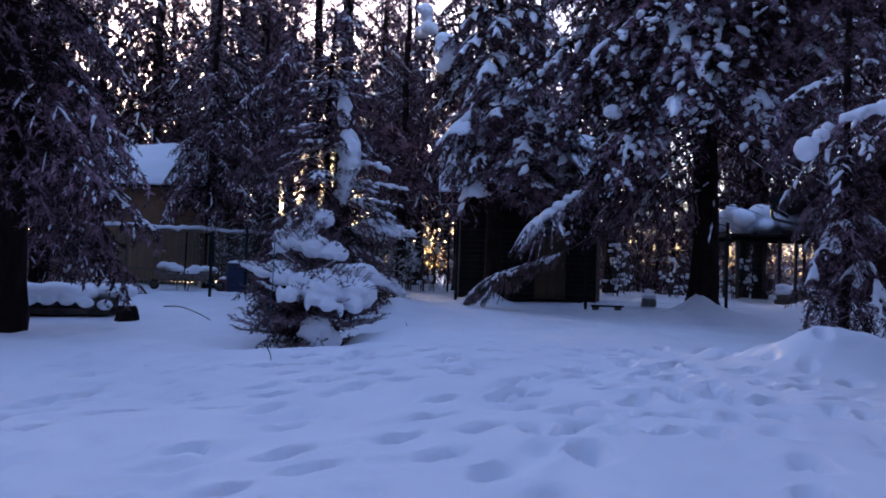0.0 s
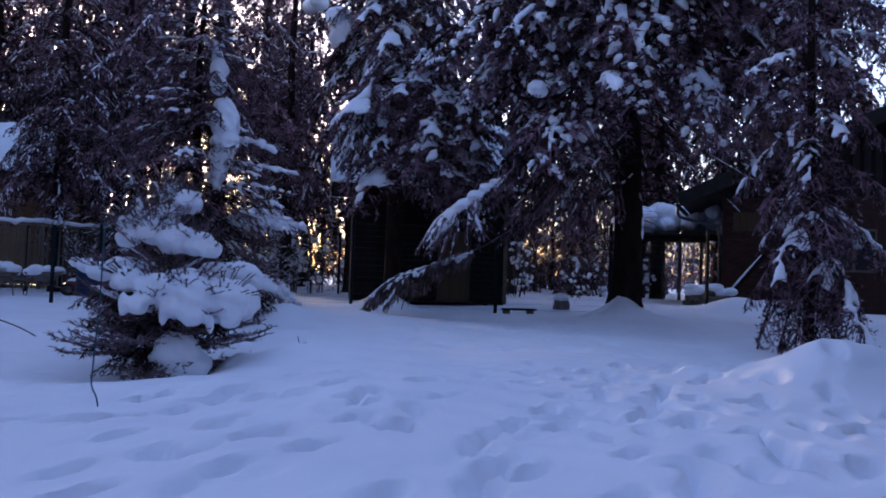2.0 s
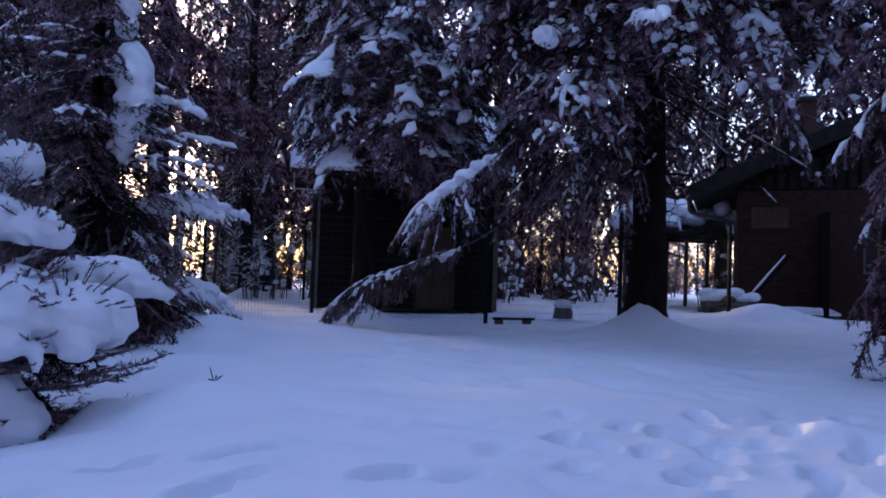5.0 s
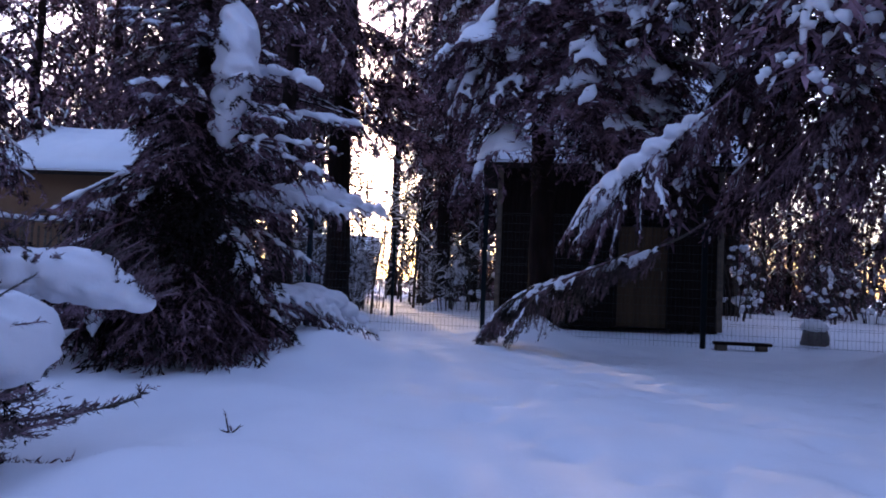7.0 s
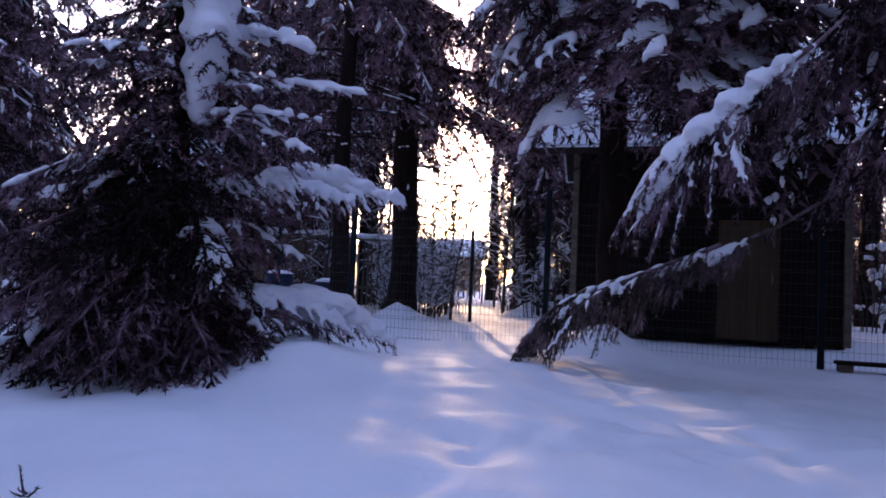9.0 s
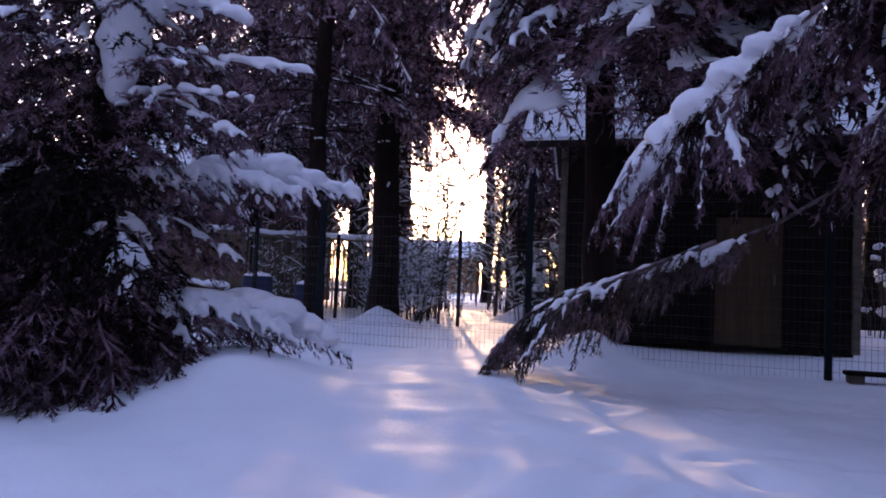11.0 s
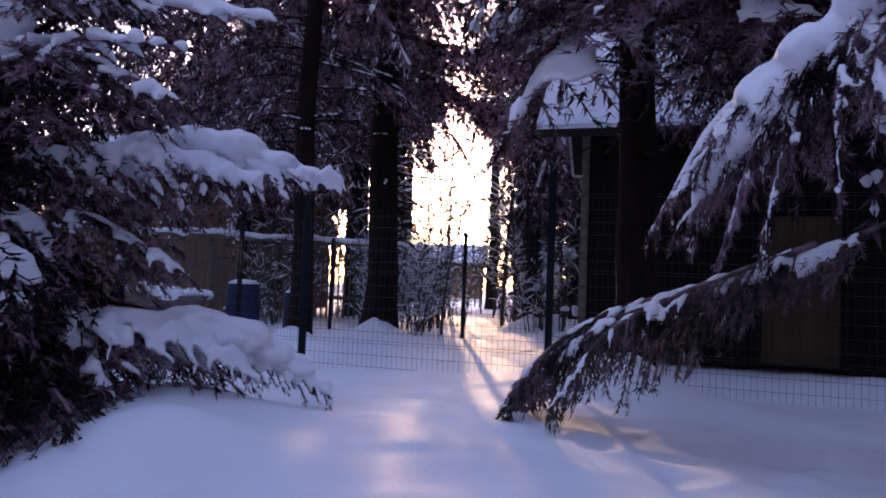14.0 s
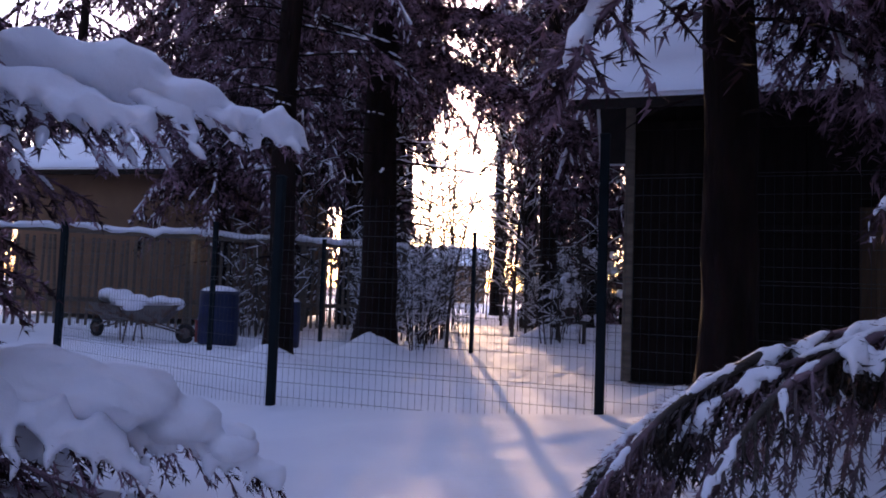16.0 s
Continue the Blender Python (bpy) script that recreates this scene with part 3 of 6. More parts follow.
for tree, count, low, high, a0, a1 in ((trunk_b, 7, 3.9, 6.2, -50, 55), (trunk_b, 4, 4.2, 6.0, 60, 200), (trunk_a, 7, 3.7, 6.2, 90, 220), (trunk_a, 2, 4.3, 6.0, -40, 60)):
    for k in range(count):
        q = rng.uniform(1.7, 2.7)
        needles, snow = LIB_DARK[1][k % 5]
        b = part("bough", needles, None, tree, m=pose(0, 0, rng.uniform(low, high), 0, rng.uniform(-6, 14), a0 + (a1 - a0) * (k + rng.random()) / count) @ Matrix.Diagonal((q / 2.4, q / 2.4, q / 2.4, 1)))
        if k % 2:
            tagged(part("snow", snow, None, b, "fresh snow lying on the bough"), kind="stuff")


def dead_branch(tree, z, az, length, fall, rng):
    """A long bare branch with thin side twigs and a broken line of snow."""
    s = np.linspace(0, 1, 9)
    c, d = math.cos(radians(az)), math.sin(radians(az))
    bend = 0.05 * length * np.sin(2.2 * s + rng.uniform(0, 3))
    line = np.stack([c * length * s - d * bend, d * length * s + c * bend, z - length * fall * (s + 0.25 * s * s)], 1)
    g = Geo().add(*tube(line, np.linspace(0.02, 0.004, 9), 5))
    for _ in range(int(length * 9)):
        u = rng.uniform(0.2, 1.0)
        p = np.array([np.interp(u, s, line[:, i]) for i in range(3)])
        side = rng.choice((-1, 1))
        e = np.array([0.6 * c - 0.8 * side * d, 0.6 * d + 0.8 * side * c, rng.uniform(-0.7, 0.1)])
        ln = rng.uniform(0.15, 0.6) * (1.2 - 0.7 * u)
        q = np.array([p, p + 0.5 * ln * e, p + ln * e + [0, 0, -0.08 * ln]])
        g.add(*tube(q, [0.006, 0.004, 0.002], 3))
        for w in range(3):
            b = p + ln * e * rng.uniform(0.3, 0.9)
            g.add(*tube(np.array([b, b + rng.normal(0, 0.07, 3) + 0.09 * e]), [0.003, 0.0015], 3))
    br = part("branch", g, BARK, tree)
    k = int(rng.integers(1, 4))
    sn = Geo()
    while k < 8:
        seg = line[k:k + 2]
        sn.add(*tube(np.stack([seg[0], seg.mean(0), seg[1]]) + [0, 0, 0.018], [0.006, 0.024, 0.008], 5, 0.8))
        k += int(rng.integers(1, 4))
    tagged(part("snow", sn, SNOW_TREE, br, "broken line of snow"), kind="stuff")


for z, az, q in ((3.85, -12, 3.0), (4.05, 8, 2.6), (4.5, -30, 2.8), (4.9, 20, 2.4), (4.75, -8, 3.1)):
    part("bough", LIB_DARK[1][int(10 * q) % 5][0], None, trunk_b, m=pose(0, 0, z, 0, -4, az) @ Matrix.Diagonal((q / 2.4, 0.8 * q / 2.4, 0.8 * q / 2.4, 1)))
rng = np.random.default_rng(60)
for k in range(22):
    dead_branch(big_spruce, rng.uniform(2.3, 5.6), rng.uniform(150, 265) if k < 15 else rng.uniform(-60, 60), rng.uniform(1.6, 3.4), rng.uniform(0.2, 0.5), rng)
for tree, count in ((trunk_a, 7), (trunk_b, 9)):
    for k in range(count):
        dead_branch(tree, rng.uniform(1.9, 4.6), rng.uniform(-110, 110), rng.uniform(0.7, 1.9), rng.uniform(0.05, 0.4), rng)

# low boughs that close the young spruce's foot, the inner set coloured shade-dark
rng = np.random.default_rng(30)
for k in range(34):
    q = rng.uniform(1.2, 1.75)
    part("bough", LIB_NEAR[1][k % 5][0], None, left_spruce, m=pose(0, 0, rng.uniform(0.1, 1.4 if k < 20 else 0.6), 0, rng.uniform(2, 14), 190 + 190 * (k + rng.random()) / 34) @ Matrix.Diagonal((q / 1.6, q / 1.6, q / 1.6, 1)))
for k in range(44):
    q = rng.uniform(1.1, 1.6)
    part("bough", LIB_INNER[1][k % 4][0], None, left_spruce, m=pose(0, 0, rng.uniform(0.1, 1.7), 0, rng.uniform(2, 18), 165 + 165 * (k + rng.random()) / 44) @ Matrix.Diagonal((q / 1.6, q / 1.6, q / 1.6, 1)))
# inner boughs, coloured shade-dark, on the far side of the old spruce
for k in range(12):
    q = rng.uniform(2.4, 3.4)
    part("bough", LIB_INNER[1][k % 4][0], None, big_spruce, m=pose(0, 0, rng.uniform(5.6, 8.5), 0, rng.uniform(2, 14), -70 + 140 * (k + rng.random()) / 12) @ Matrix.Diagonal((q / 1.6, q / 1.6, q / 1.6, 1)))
# unseen high boughs, added only to shade the ground below
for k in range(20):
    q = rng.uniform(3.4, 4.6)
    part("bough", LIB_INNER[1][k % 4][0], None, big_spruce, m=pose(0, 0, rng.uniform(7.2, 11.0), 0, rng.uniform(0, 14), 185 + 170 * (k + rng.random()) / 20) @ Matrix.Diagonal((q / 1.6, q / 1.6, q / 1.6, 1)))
# long dark boughs over the shed's front
for tree, count, low, high, a0, a1, longest in ((big_spruce, 9, 3.6, 6.4, 158, 215, 3.4), (shed_spruce, 20, 3.2, 5.4, 262, 335, 2.6), (shed_spruce, 18, 3.4, 5.0, 280, 350, 3.1)):
    for k in range(count):
        q = longest * rng.uniform(0.7, 1.0)
        span, lib = (LIB_NEAR if tree is shed_spruce else (LIB_DARK, LIB_MID)[k % 2])
        lib = lib[k % 5]
        b = part("bough", lib[0], None, tree, m=pose(0, 0, rng.uniform(low, high), 0, rng.uniform(8, 26), a0 + (a1 - a0) * (k + rng.random()) / count) @ Matrix.Diagonal((q / span, (1.4 if tree is shed_spruce else 1.0) * q / span, q / span, 1)))
        tagged(part("snow", lib[1], None, b, "fresh snow lying on the bough"), kind="stuff")

# wide snowy canopy on the old spruce's open side, added to shade the ground
for k in range(34):
    q = rng.uniform(3.4, 5.0)
    needles, snow = LIB_MID[1][k % 5]
    b = part("bough", needles, None, big_spruce, m=pose(0, 0, rng.uniform(6.2, 8.4), 0, rng.uniform(4, 20), 180 + 170 * (k + rng.random()) / 34) @ Matrix.Diagonal((q / 2.4, q / 2, q / 2.4, 1)))
    tagged(part("snow", snow, None, b, "fresh snow lying on the bough"), kind="stuff")
# lower front boughs of the same canopy, added to deepen that shade
for k in range(16):
    q = rng.uniform(3.3, 4.3)
    needles, snow = LIB_MID[1][k % 5]
    b = part("bough", needles, None, big_spruce, m=pose(0, 0, rng.uniform(5.5, 6.3), 0, rng.uniform(8, 18), 188 + 80 * (k + rng.random()) / 16) @ Matrix.Diagonal((q / 2.4, q / 2, q / 2.4, 1)))
    tagged(part("snow", snow, None, b, "fresh snow lying on the bough"), kind="stuff")
# boughs that hang over the shed's roof
for k in range(44):
    q = rng.uniform(1.7, 3.0)
    right = k % 5 > 0
    needles, snow = LIB_NEAR[1][k % 5]
    az = rng.uniform(-45, 62) if right else rng.uniform(215, 262)
    b = part("bough", needles, None, shed_spruce, m=pose(0, 0, rng.uniform(3.7, 5.2), 0, rng.uniform(22, 44), az) @ Matrix.Diagonal((q / 1.6, 1.25 * q / 1.6, q / 1.6, 1)))
    if not right or k % 3 == 0:
        tagged(part("snow", snow, None, b, "fresh snow lying on the bough"), kind="stuff")

FINE = dict(density=110, nlen=0.04, nwid=0.01, voxel=0.022)
CLOSE = dict(density=140, nlen=0.04, nwid=0.009, voxel=0.017, per_m=17, hang=0.55)
add_bough(left_spruce, [(-2.3, 13.75, 0.5), (-1.5, 14.3, 0.54), (-0.95, 14.8, 0.38), (-0.66, 14.98, 0.2)], 0.46, 31, snow_r=0.048, heavy=0.5, cover=1.0, **CLOSE)
add_bough(left_spruce, [(-2.0, 13.7, 0.6), (-1.5, 14.0, 0.66), (-1.1, 14.3, 0.5), (-0.9, 14.45, 0.32)], 0.42, 47, snow_r=0.042, heavy=0.3, cover=1.0, **CLOSE)
add_bough(left_spruce, [(-2.3, 13.75, 1.5), (-1.6, 14.2, 1.68), (-1.0, 14.6, 1.65), (-0.6, 14.88, 1.58)], 0.46, 32, snow_r=0.045, heavy=0.3, cover=0.95, **CLOSE)
add_bough(left_spruce, [(-2.3, 13.75, 1.5), (-1.7, 13.95, 1.64), (-1.25, 14.15, 1.61), (-0.92, 14.32, 1.52)], 0.4, 48, snow_r=0.045, heavy=0.3, cover=0.95, **CLOSE)
add_bough(left_spruce, [(-2.3, 13.75, 2.2), (-1.7, 13.9, 2.5), (-1.1, 14.1, 2.48), (-0.7, 14.2, 2.42)], 0.38, 33, snow_r=0.035, heavy=0.3, cover=0.85, **FINE)
add_bough(left_spruce, [(-2.3, 13.75, 1.9), (-1.7, 13.6, 2.15), (-1.2, 13.5, 2.1), (-0.85, 13.5, 2.05)], 0.38, 37, snow_r=0.035, heavy=0.3, cover=0.85, **FINE)
# the long bough that sags to the ground
add_bough(big_spruce, [(5.66, 15.3, 3.4), (4.2, 15.2, 2.5), (2.9, 15.1, 1.5), (1.85, 15.15, 1.05), (1.1, 15.22, 0.78), (0.65, 15.3, 0.42), (0.45, 15.33, 0.1)], 0.3, 34, mat=NEEDLE_FROST, snow_r=0.019, density=110, nlen=0.055, nwid=0.013, voxel=0.018, hang=0.9, cover=0.6, start=0.6, per_m=34, gaps=0.6)
add_bough(big_spruce, [(2.3, 15.1, 1.25), (1.6, 15.1, 0.95), (1.05, 15.1, 0.68), (0.7, 15.15, 0.28)], 0.34, 49, mat=NEEDLE_FROST, snow_r=0.021, density=110, nlen=0.055, nwid=0.013, voxel=0.018, hang=1.2, cover=0.6, start=0.05, per_m=34, gaps=0.55)
for k, way in enumerate((((1.15, 15.2, 0.8), (0.85, 15.12, 0.6), (0.62, 15.02, 0.34), (0.5, 14.94, 0.1)), ((1.0, 15.25, 0.7), (0.75, 15.38, 0.5), (0.6, 15.48, 0.28), (0.52, 15.55, 0.1)), ((1.5, 15.1, 0.9), (1.2, 14.98, 0.72), (0.98, 14.88, 0.45), (0.85, 14.8, 0.22)))):
    add_bough(big_spruce, way, 0.26, 490 + k, mat=NEEDLE_FROST, snow_r=0.018, density=110, nlen=0.05, nwid=0.012, voxel=0.016, hang=0.9, cover=0.5, start=0.05, per_m=30, gaps=0.5)
# the snowy fan above it
add_bough(big_spruce, [(5.66, 15.3, 5.0), (4.1, 14.5, 4.0), (3.0, 13.9, 2.8), (2.2, 14.05, 2.05), (1.55, 14.5, 1.3)], 0.46, 35, snow_r=0.021, gaps=0.5, density=120, nlen=0.045, nwid=0.01, voxel=0.016, hang=1.0, cover=0.95, start=0.68, per_m=22)
for k, tip in enumerate(((1.38, 14.75, 1.25), (1.58, 14.5, 1.15), (1.72, 14.15, 1.12), (1.87, 13.92, 1.15), (2.1, 13.65, 1.35), (2.32, 13.5, 1.55), (1.5, 14.3, 1.4))):
    add_bough(big_spruce, [(2.75, 13.8, 2.55), (2.4, 13.92, 2.28), ((2.2 + tip[0]) / 2, (14.05 + tip[1]) / 2, 1.88), tip], 0.28, 350 + k, snow_r=0.026, gaps=0.4, density=120, nlen=0.045, nwid=0.01, voxel=0.016, hang=0.9, cover=0.95, start=0.1, per_m=20)
add_bough(big_spruce, [(5.66, 15.3, 6.4), (4.7, 13.8, 6.2), (4.2, 12.9, 5.6), (3.9, 12.4, 4.9)], 0.7, 38, snow_r=0.09, heavy=1.6, voxel=0.035, hang=0.6, cover=0.9)
add_bough(big_spruce, [(5.66, 15.3, 5.2), (4.7, 13.6, 4.5), (4.0, 12.3, 4.0), (3.42, 10.6, 3.3)], 0.45, 39, snow_r=0.045, voxel=0.03, hang=0.5, cover=0.8, start=0.5)
add_bough(big_spruce, [(5.66, 15.3, 5.6), (4.4, 14.2, 4.8), (3.5, 13.4, 4.2), (3.0, 12.95, 3.8)], 0.5, 40, snow_r=0.04, heavy=0.3, voxel=0.03, hang=0.6, cover=0.8, start=0.4)
add_bough(big_spruce, [(5.66, 15.3, 4.3), (4.6, 14.6, 3.3), (3.7, 14.2, 2.3), (3.2, 14.0, 1.75)], 0.8, 41, snow=0, hang=0.8, start=0.4)
add_bough(big_spruce, [(5.66, 15.3, 4.0), (4.4, 15.0, 3.0), (3.5, 14.9, 2.0), (3.0, 14.8, 1.6)], 0.8, 42, snow=0, hang=0.9, start=0.4)
for k, (mid, tip) in enumerate((((4.6, 15.3, 3.3), (3.3, 15.5, 2.1)), ((4.2, 15.6, 3.8), (2.6, 15.8, 2.5)), ((4.9, 14.7, 3.0), (4.0, 14.0, 1.9)), ((4.3, 15.2, 4.2), (2.9, 15.0, 2.9)), ((5.0, 15.0, 2.6), (4.2, 14.7, 1.55)), ((4.6, 15.9, 3.0), (3.7, 16.2, 1.9)))):
    add_bough(big_spruce, [(5.66, 15.3, mid[2] + 0.7), mid, ((mid[0] + tip[0]) / 2, (mid[1] + tip[1]) / 2, 0.4 * mid[2] + 0.6 * tip[2] + 0.2), tip], 0.9, 360 + k, snow_r=0.03, melt=False, cover=0.4, hang=0.9, start=0.3, density=60, nlen=0.07, nwid=0.022)
add_bough(shed_spruce, [(1.25, 16.95, 3.7), (1.05, 16.35, 3.65), (0.75, 15.9, 3.45), (0.5, 15.5, 3.0)], 0.5, 36, snow_r=0.045, heavy=0.4, density=95, voxel=0.028, hang=0.55, cover=0.85)
add_bough(shed_spruce, [(1.25, 16.95, 4.0), (0.7, 16.5, 3.95), (0.15, 16.2, 3.5), (-0.1, 16.0, 2.9)], 0.6, 43, snow_r=0.06, heavy=0.7, density=80, voxel=0.03, hang=0.8, cover=0.85)
add_bough(near_spruce, [(4.6, 4.9, 1.3), (3.6, 4.75, 1.95), (2.8, 4.6, 2.0), (2.25, 4.5, 1.7)], 0.35, 44, snow_r=0.04, heavy=0.4, cover=0.6, **FINE)


def snow_mass(tree, lumps, voxel, label, smooth=3):
    """A mass of snow on a tree, from lumps (place and radii) that run together."""
    o = np.array(tree.matrix_basis.translation)
    g = Geo()
    for x, y, z, r, h in lumps:
        g.add(*blob(np.array((x, y, z)) - o, (r, r, h), 16, 10, 0.09, RNG))
    return part("snow_mass", melted(g, voxel, smooth), None, tree, label)


snow_mass(left_spruce, [(-1.88, 13.5, 3.3, 0.19, 0.2), (-1.84, 13.45, 3.05, 0.24, 0.27), (-1.84, 13.45, 2.8, 0.23, 0.25), (-1.9, 13.5, 2.55, 0.19, 0.22), (-1.92, 13.5, 2.35, 0.13, 0.2), (-1.96, 13.5, 2.2, 0.09, 0.15),
                        (-2.05, 13.55, 2.25, 0.1, 0.09)], 0.025, "tall smooth snow clump hanging on the boughs")
snow_mass(left_spruce, [(-2.03, 13.6, 4.15, 0.1, 0.14), (-2.0, 13.6, 3.95, 0.15, 0.18), (-2.0, 13.6, 3.72, 0.14, 0.17), (-2.12, 13.65, 4.35, 0.09, 0.12)], 0.025, "snow clump below the spruce's bent top")
add_bough(left_spruce, [(-2.3, 13.75, 2.6), (-1.8, 13.8, 2.85), (-1.4, 13.8, 2.85), (-1.1, 13.85, 2.72)], 0.34, 50, snow_r=0.05, heavy=1.0, cover=0.9, **FINE)
snow_mass(left_spruce, [(-1.72, 14.12, 0.57, 0.18, 0.08), (-1.5, 14.25, 0.6, 0.22, 0.1), (-1.33, 14.38, 0.62, 0.25, 0.12), (-1.15, 14.55, 0.56, 0.25, 0.12), (-0.97, 14.75, 0.45, 0.16, 0.09), (-0.82, 14.87, 0.34, 0.11, 0.06)], 0.022, "sagging pillow of snow on the low bough")
snow_mass(left_spruce, [(-1.55, 14.2, 1.72, 0.16, 0.08), (-1.36, 14.36, 1.76, 0.19, 0.11), (-1.14, 14.5, 1.75, 0.17, 0.12), (-0.93, 14.65, 1.69, 0.13, 0.07), (-0.77, 14.77, 1.64, 0.08, 0.04)], 0.022, "rounded pillow of snow on the bough")
snow_mass(big_spruce, [(2.58, 13.84, 2.46, 0.08, 0.05), (2.44, 13.88, 2.35, 0.12, 0.08), (2.28, 13.96, 2.2, 0.16, 0.11), (2.12, 14.08, 2.03, 0.18, 0.14), (1.96, 14.2, 1.86, 0.18, 0.16), (1.82, 14.32, 1.69, 0.15, 0.16), (1.7, 14.42, 1.54, 0.11, 0.13), (1.64, 14.47, 1.43, 0.05, 0.08)], 0.02, "smooth cushion of snow along the bough")
snow_mass(shed_spruce, [(-0.1, 18.3, 6.6, 0.34, 0.3), (0.1, 18.25, 6.2, 0.36, 0.34), (0.28, 18.2, 5.9, 0.36, 0.34), (0.42, 18.2, 5.55, 0.32, 0.34), (0.55, 18.2, 5.25, 0.25, 0.3), (0.66, 18.15, 4.95, 0.16, 0.24), (0.3, 18.0, 5.4, 0.14, 0.2), (-0.15, 18.1, 6.1, 0.2, 0.2)], 0.04, "great hanging clump of snow over the shed's corner")
add_bough(shed_spruce, [(1.2, 17.45, 6.9), (0.6, 17.9, 6.75), (0.1, 18.25, 6.3), (0.35, 18.3, 5.3)], 0.6, 71, snow_r=0.06, heavy=0.6, density=70, voxel=0.035, hang=0.8, cover=0.8)
for k, way in enumerate((((0.75, 17.35, 4.0), (0.35, 17.3, 3.6), (0.15, 17.25, 2.8)), ((0.8, 17.2, 3.9), (0.6, 17.1, 3.4), (0.52, 17.05, 2.7)))):
    add_bough(shed_spruce, [(1.2, 17.45, way[0][2] + 0.15), *way], 0.5, 72 + k, snow_r=0.04, heavy=0.5, density=85, voxel=0.028, hang=0.9, cover=0.85, per_m=12)
snow_mass(big_spruce, [(3.03, 13.0, 3.9, 0.15, 0.13), (3.12, 13.05, 3.86, 0.12, 0.1)], 0.025, "snow ball on a bough's end")
snow_mass(near_spruce, [(2.3, 4.5, 1.72, 0.075, 0.08), (2.42, 4.55, 1.82, 0.06, 0.05), (2.9, 4.62, 2.04, 0.08, 0.06)], 0.02, "rounded snow clumps on a bough's end")

# ---- young spruce in the yard ----
SHX, SHY, SHZ = -1.85, 9.8, -0.25
shrub = thing("young_spruce", pose(SHX, SHY, SHZ), "small bushy spruce bowed under thick snow cushions, in the open yard", "tree")
part("trunk", trunk_geo(1.95, 0.04, np.random.default_rng(5), flare=0.2, top=0.006), BARK, shrub)
rng = np.random.default_rng(51)
length, lib = LIB_SHRUB
for k in range(100):
    f = (k + rng.random()) / 100
    z = 0.1 + 1.75 * f**1.25
    s = (1.12 * (1 - f) ** 0.75 + 0.22 * f) * rng.uniform(0.75, 1.1)
    m = pose(0, 0, z, 0, np.interp(f, [0, 0.3, 0.6, 1], [14, 4, -20, -60]) + rng.normal(0, 9), k * 137.5 + rng.normal(0, 12)) @ Matrix.Diagonal((s / length,) * 3 + (1,))
    needles, snow = lib[rng.integers(len(lib))]
    b = part("bough", needles, None, shrub, m=m)
    if f > 0.3 and rng.random() < 0.4:
        tagged(part("snow", snow, None, b, "snow on the shoots"), kind="stuff")
# inner boughs whose colour carries the shade inside the bush
for k in range(46):
    m = pose(0, 0, rng.uniform(0.25, 1.0), 0, rng.normal(12, 10), k * 137.5) @ Matrix.Diagonal((rng.uniform(0.4, 0.52),) * 3 + (1,))
    part("bough", LIB_INNER[1][k % 4][0], None, shrub, m=m)
C = np.array((SHX, SHY, SHZ))
LOWER = [(-0.85, -0.1, 1.1, 0.08, 0.06), (-0.7, -0.25, 1.07, 0.11, 0.08), (-0.52, -0.4, 1.02, 0.14, 0.1), (-0.25, -0.5, 0.95, 0.17, 0.12), (0.02, -0.55, 0.86, 0.2, 0.16), (0.3, -0.5, 0.78, 0.29, 0.23), (0.6, -0.35, 0.76, 0.29, 0.23),
         (0.76, -0.1, 0.74, 0.2, 0.2), (-0.1, -0.7, 0.72, 0.1, 0.1), (0.14, -0.74, 0.64, 0.045, 0.12), (0.4, -0.72, 0.62, 0.12, 0.1), (0.72, -0.5, 0.62, 0.12, 0.13), (-0.24, -0.66, 0.72, 0.05, 0.12), (0.56, -0.68, 0.55, 0.04, 0.1), (0.25, -0.7, 0.7, 0.14, 0.1), (-0.35, -0.2, 1.05, 0.22, 0.13), (0.25, -0.2, 0.9, 0.28, 0.17)]
UPPER = [(-0.36, -0.12, 1.36, 0.13, 0.1), (-0.42, -0.1, 1.5, 0.07, 0.1), (-0.3, -0.12, 1.56, 0.06, 0.12), (-0.27, -0.12, 1.7, 0.045, 0.1), (-0.12, -0.15, 1.45, 0.17, 0.15), (0.1, -0.2, 1.38, 0.2, 0.16), (0.34, -0.18, 1.32, 0.19, 0.13), (0.2, -0.08, 1.76, 0.15, 0.13), (0.0, -0.08, 1.6, 0.14, 0.13),
         (0.46, -0.14, 1.28, 0.11, 0.1), (0.02, 0.0, 1.88, 0.07, 0.1)]
SLAB = [(0.45, 0.35, 1.02, 0.22, 0.13), (0.68, 0.42, 1.02, 0.24, 0.14), (0.86, 0.46, 0.95, 0.17, 0.1), (1.02, 0.46, 0.9, 0.09, 0.06)]
BALL = [(0.2, -0.4, 0.2, 0.24, 0.25), (0.32, -0.36, 0.1, 0.22, 0.18)]
for lumps, words in ((LOWER, "sagging snow cushion with drips along its edge"), (UPPER, "rounded snow caps round the top shoots"), (SLAB, "flat snow slab on a side bough"), (BALL, "fallen ball of snow at the foot")):
    snow_mass(shrub, [(*(C + l[:3]), l[3], l[4]) for l in lumps], 0.022, words)
# shoots that stick out of the snow
g = Geo()
ends = []
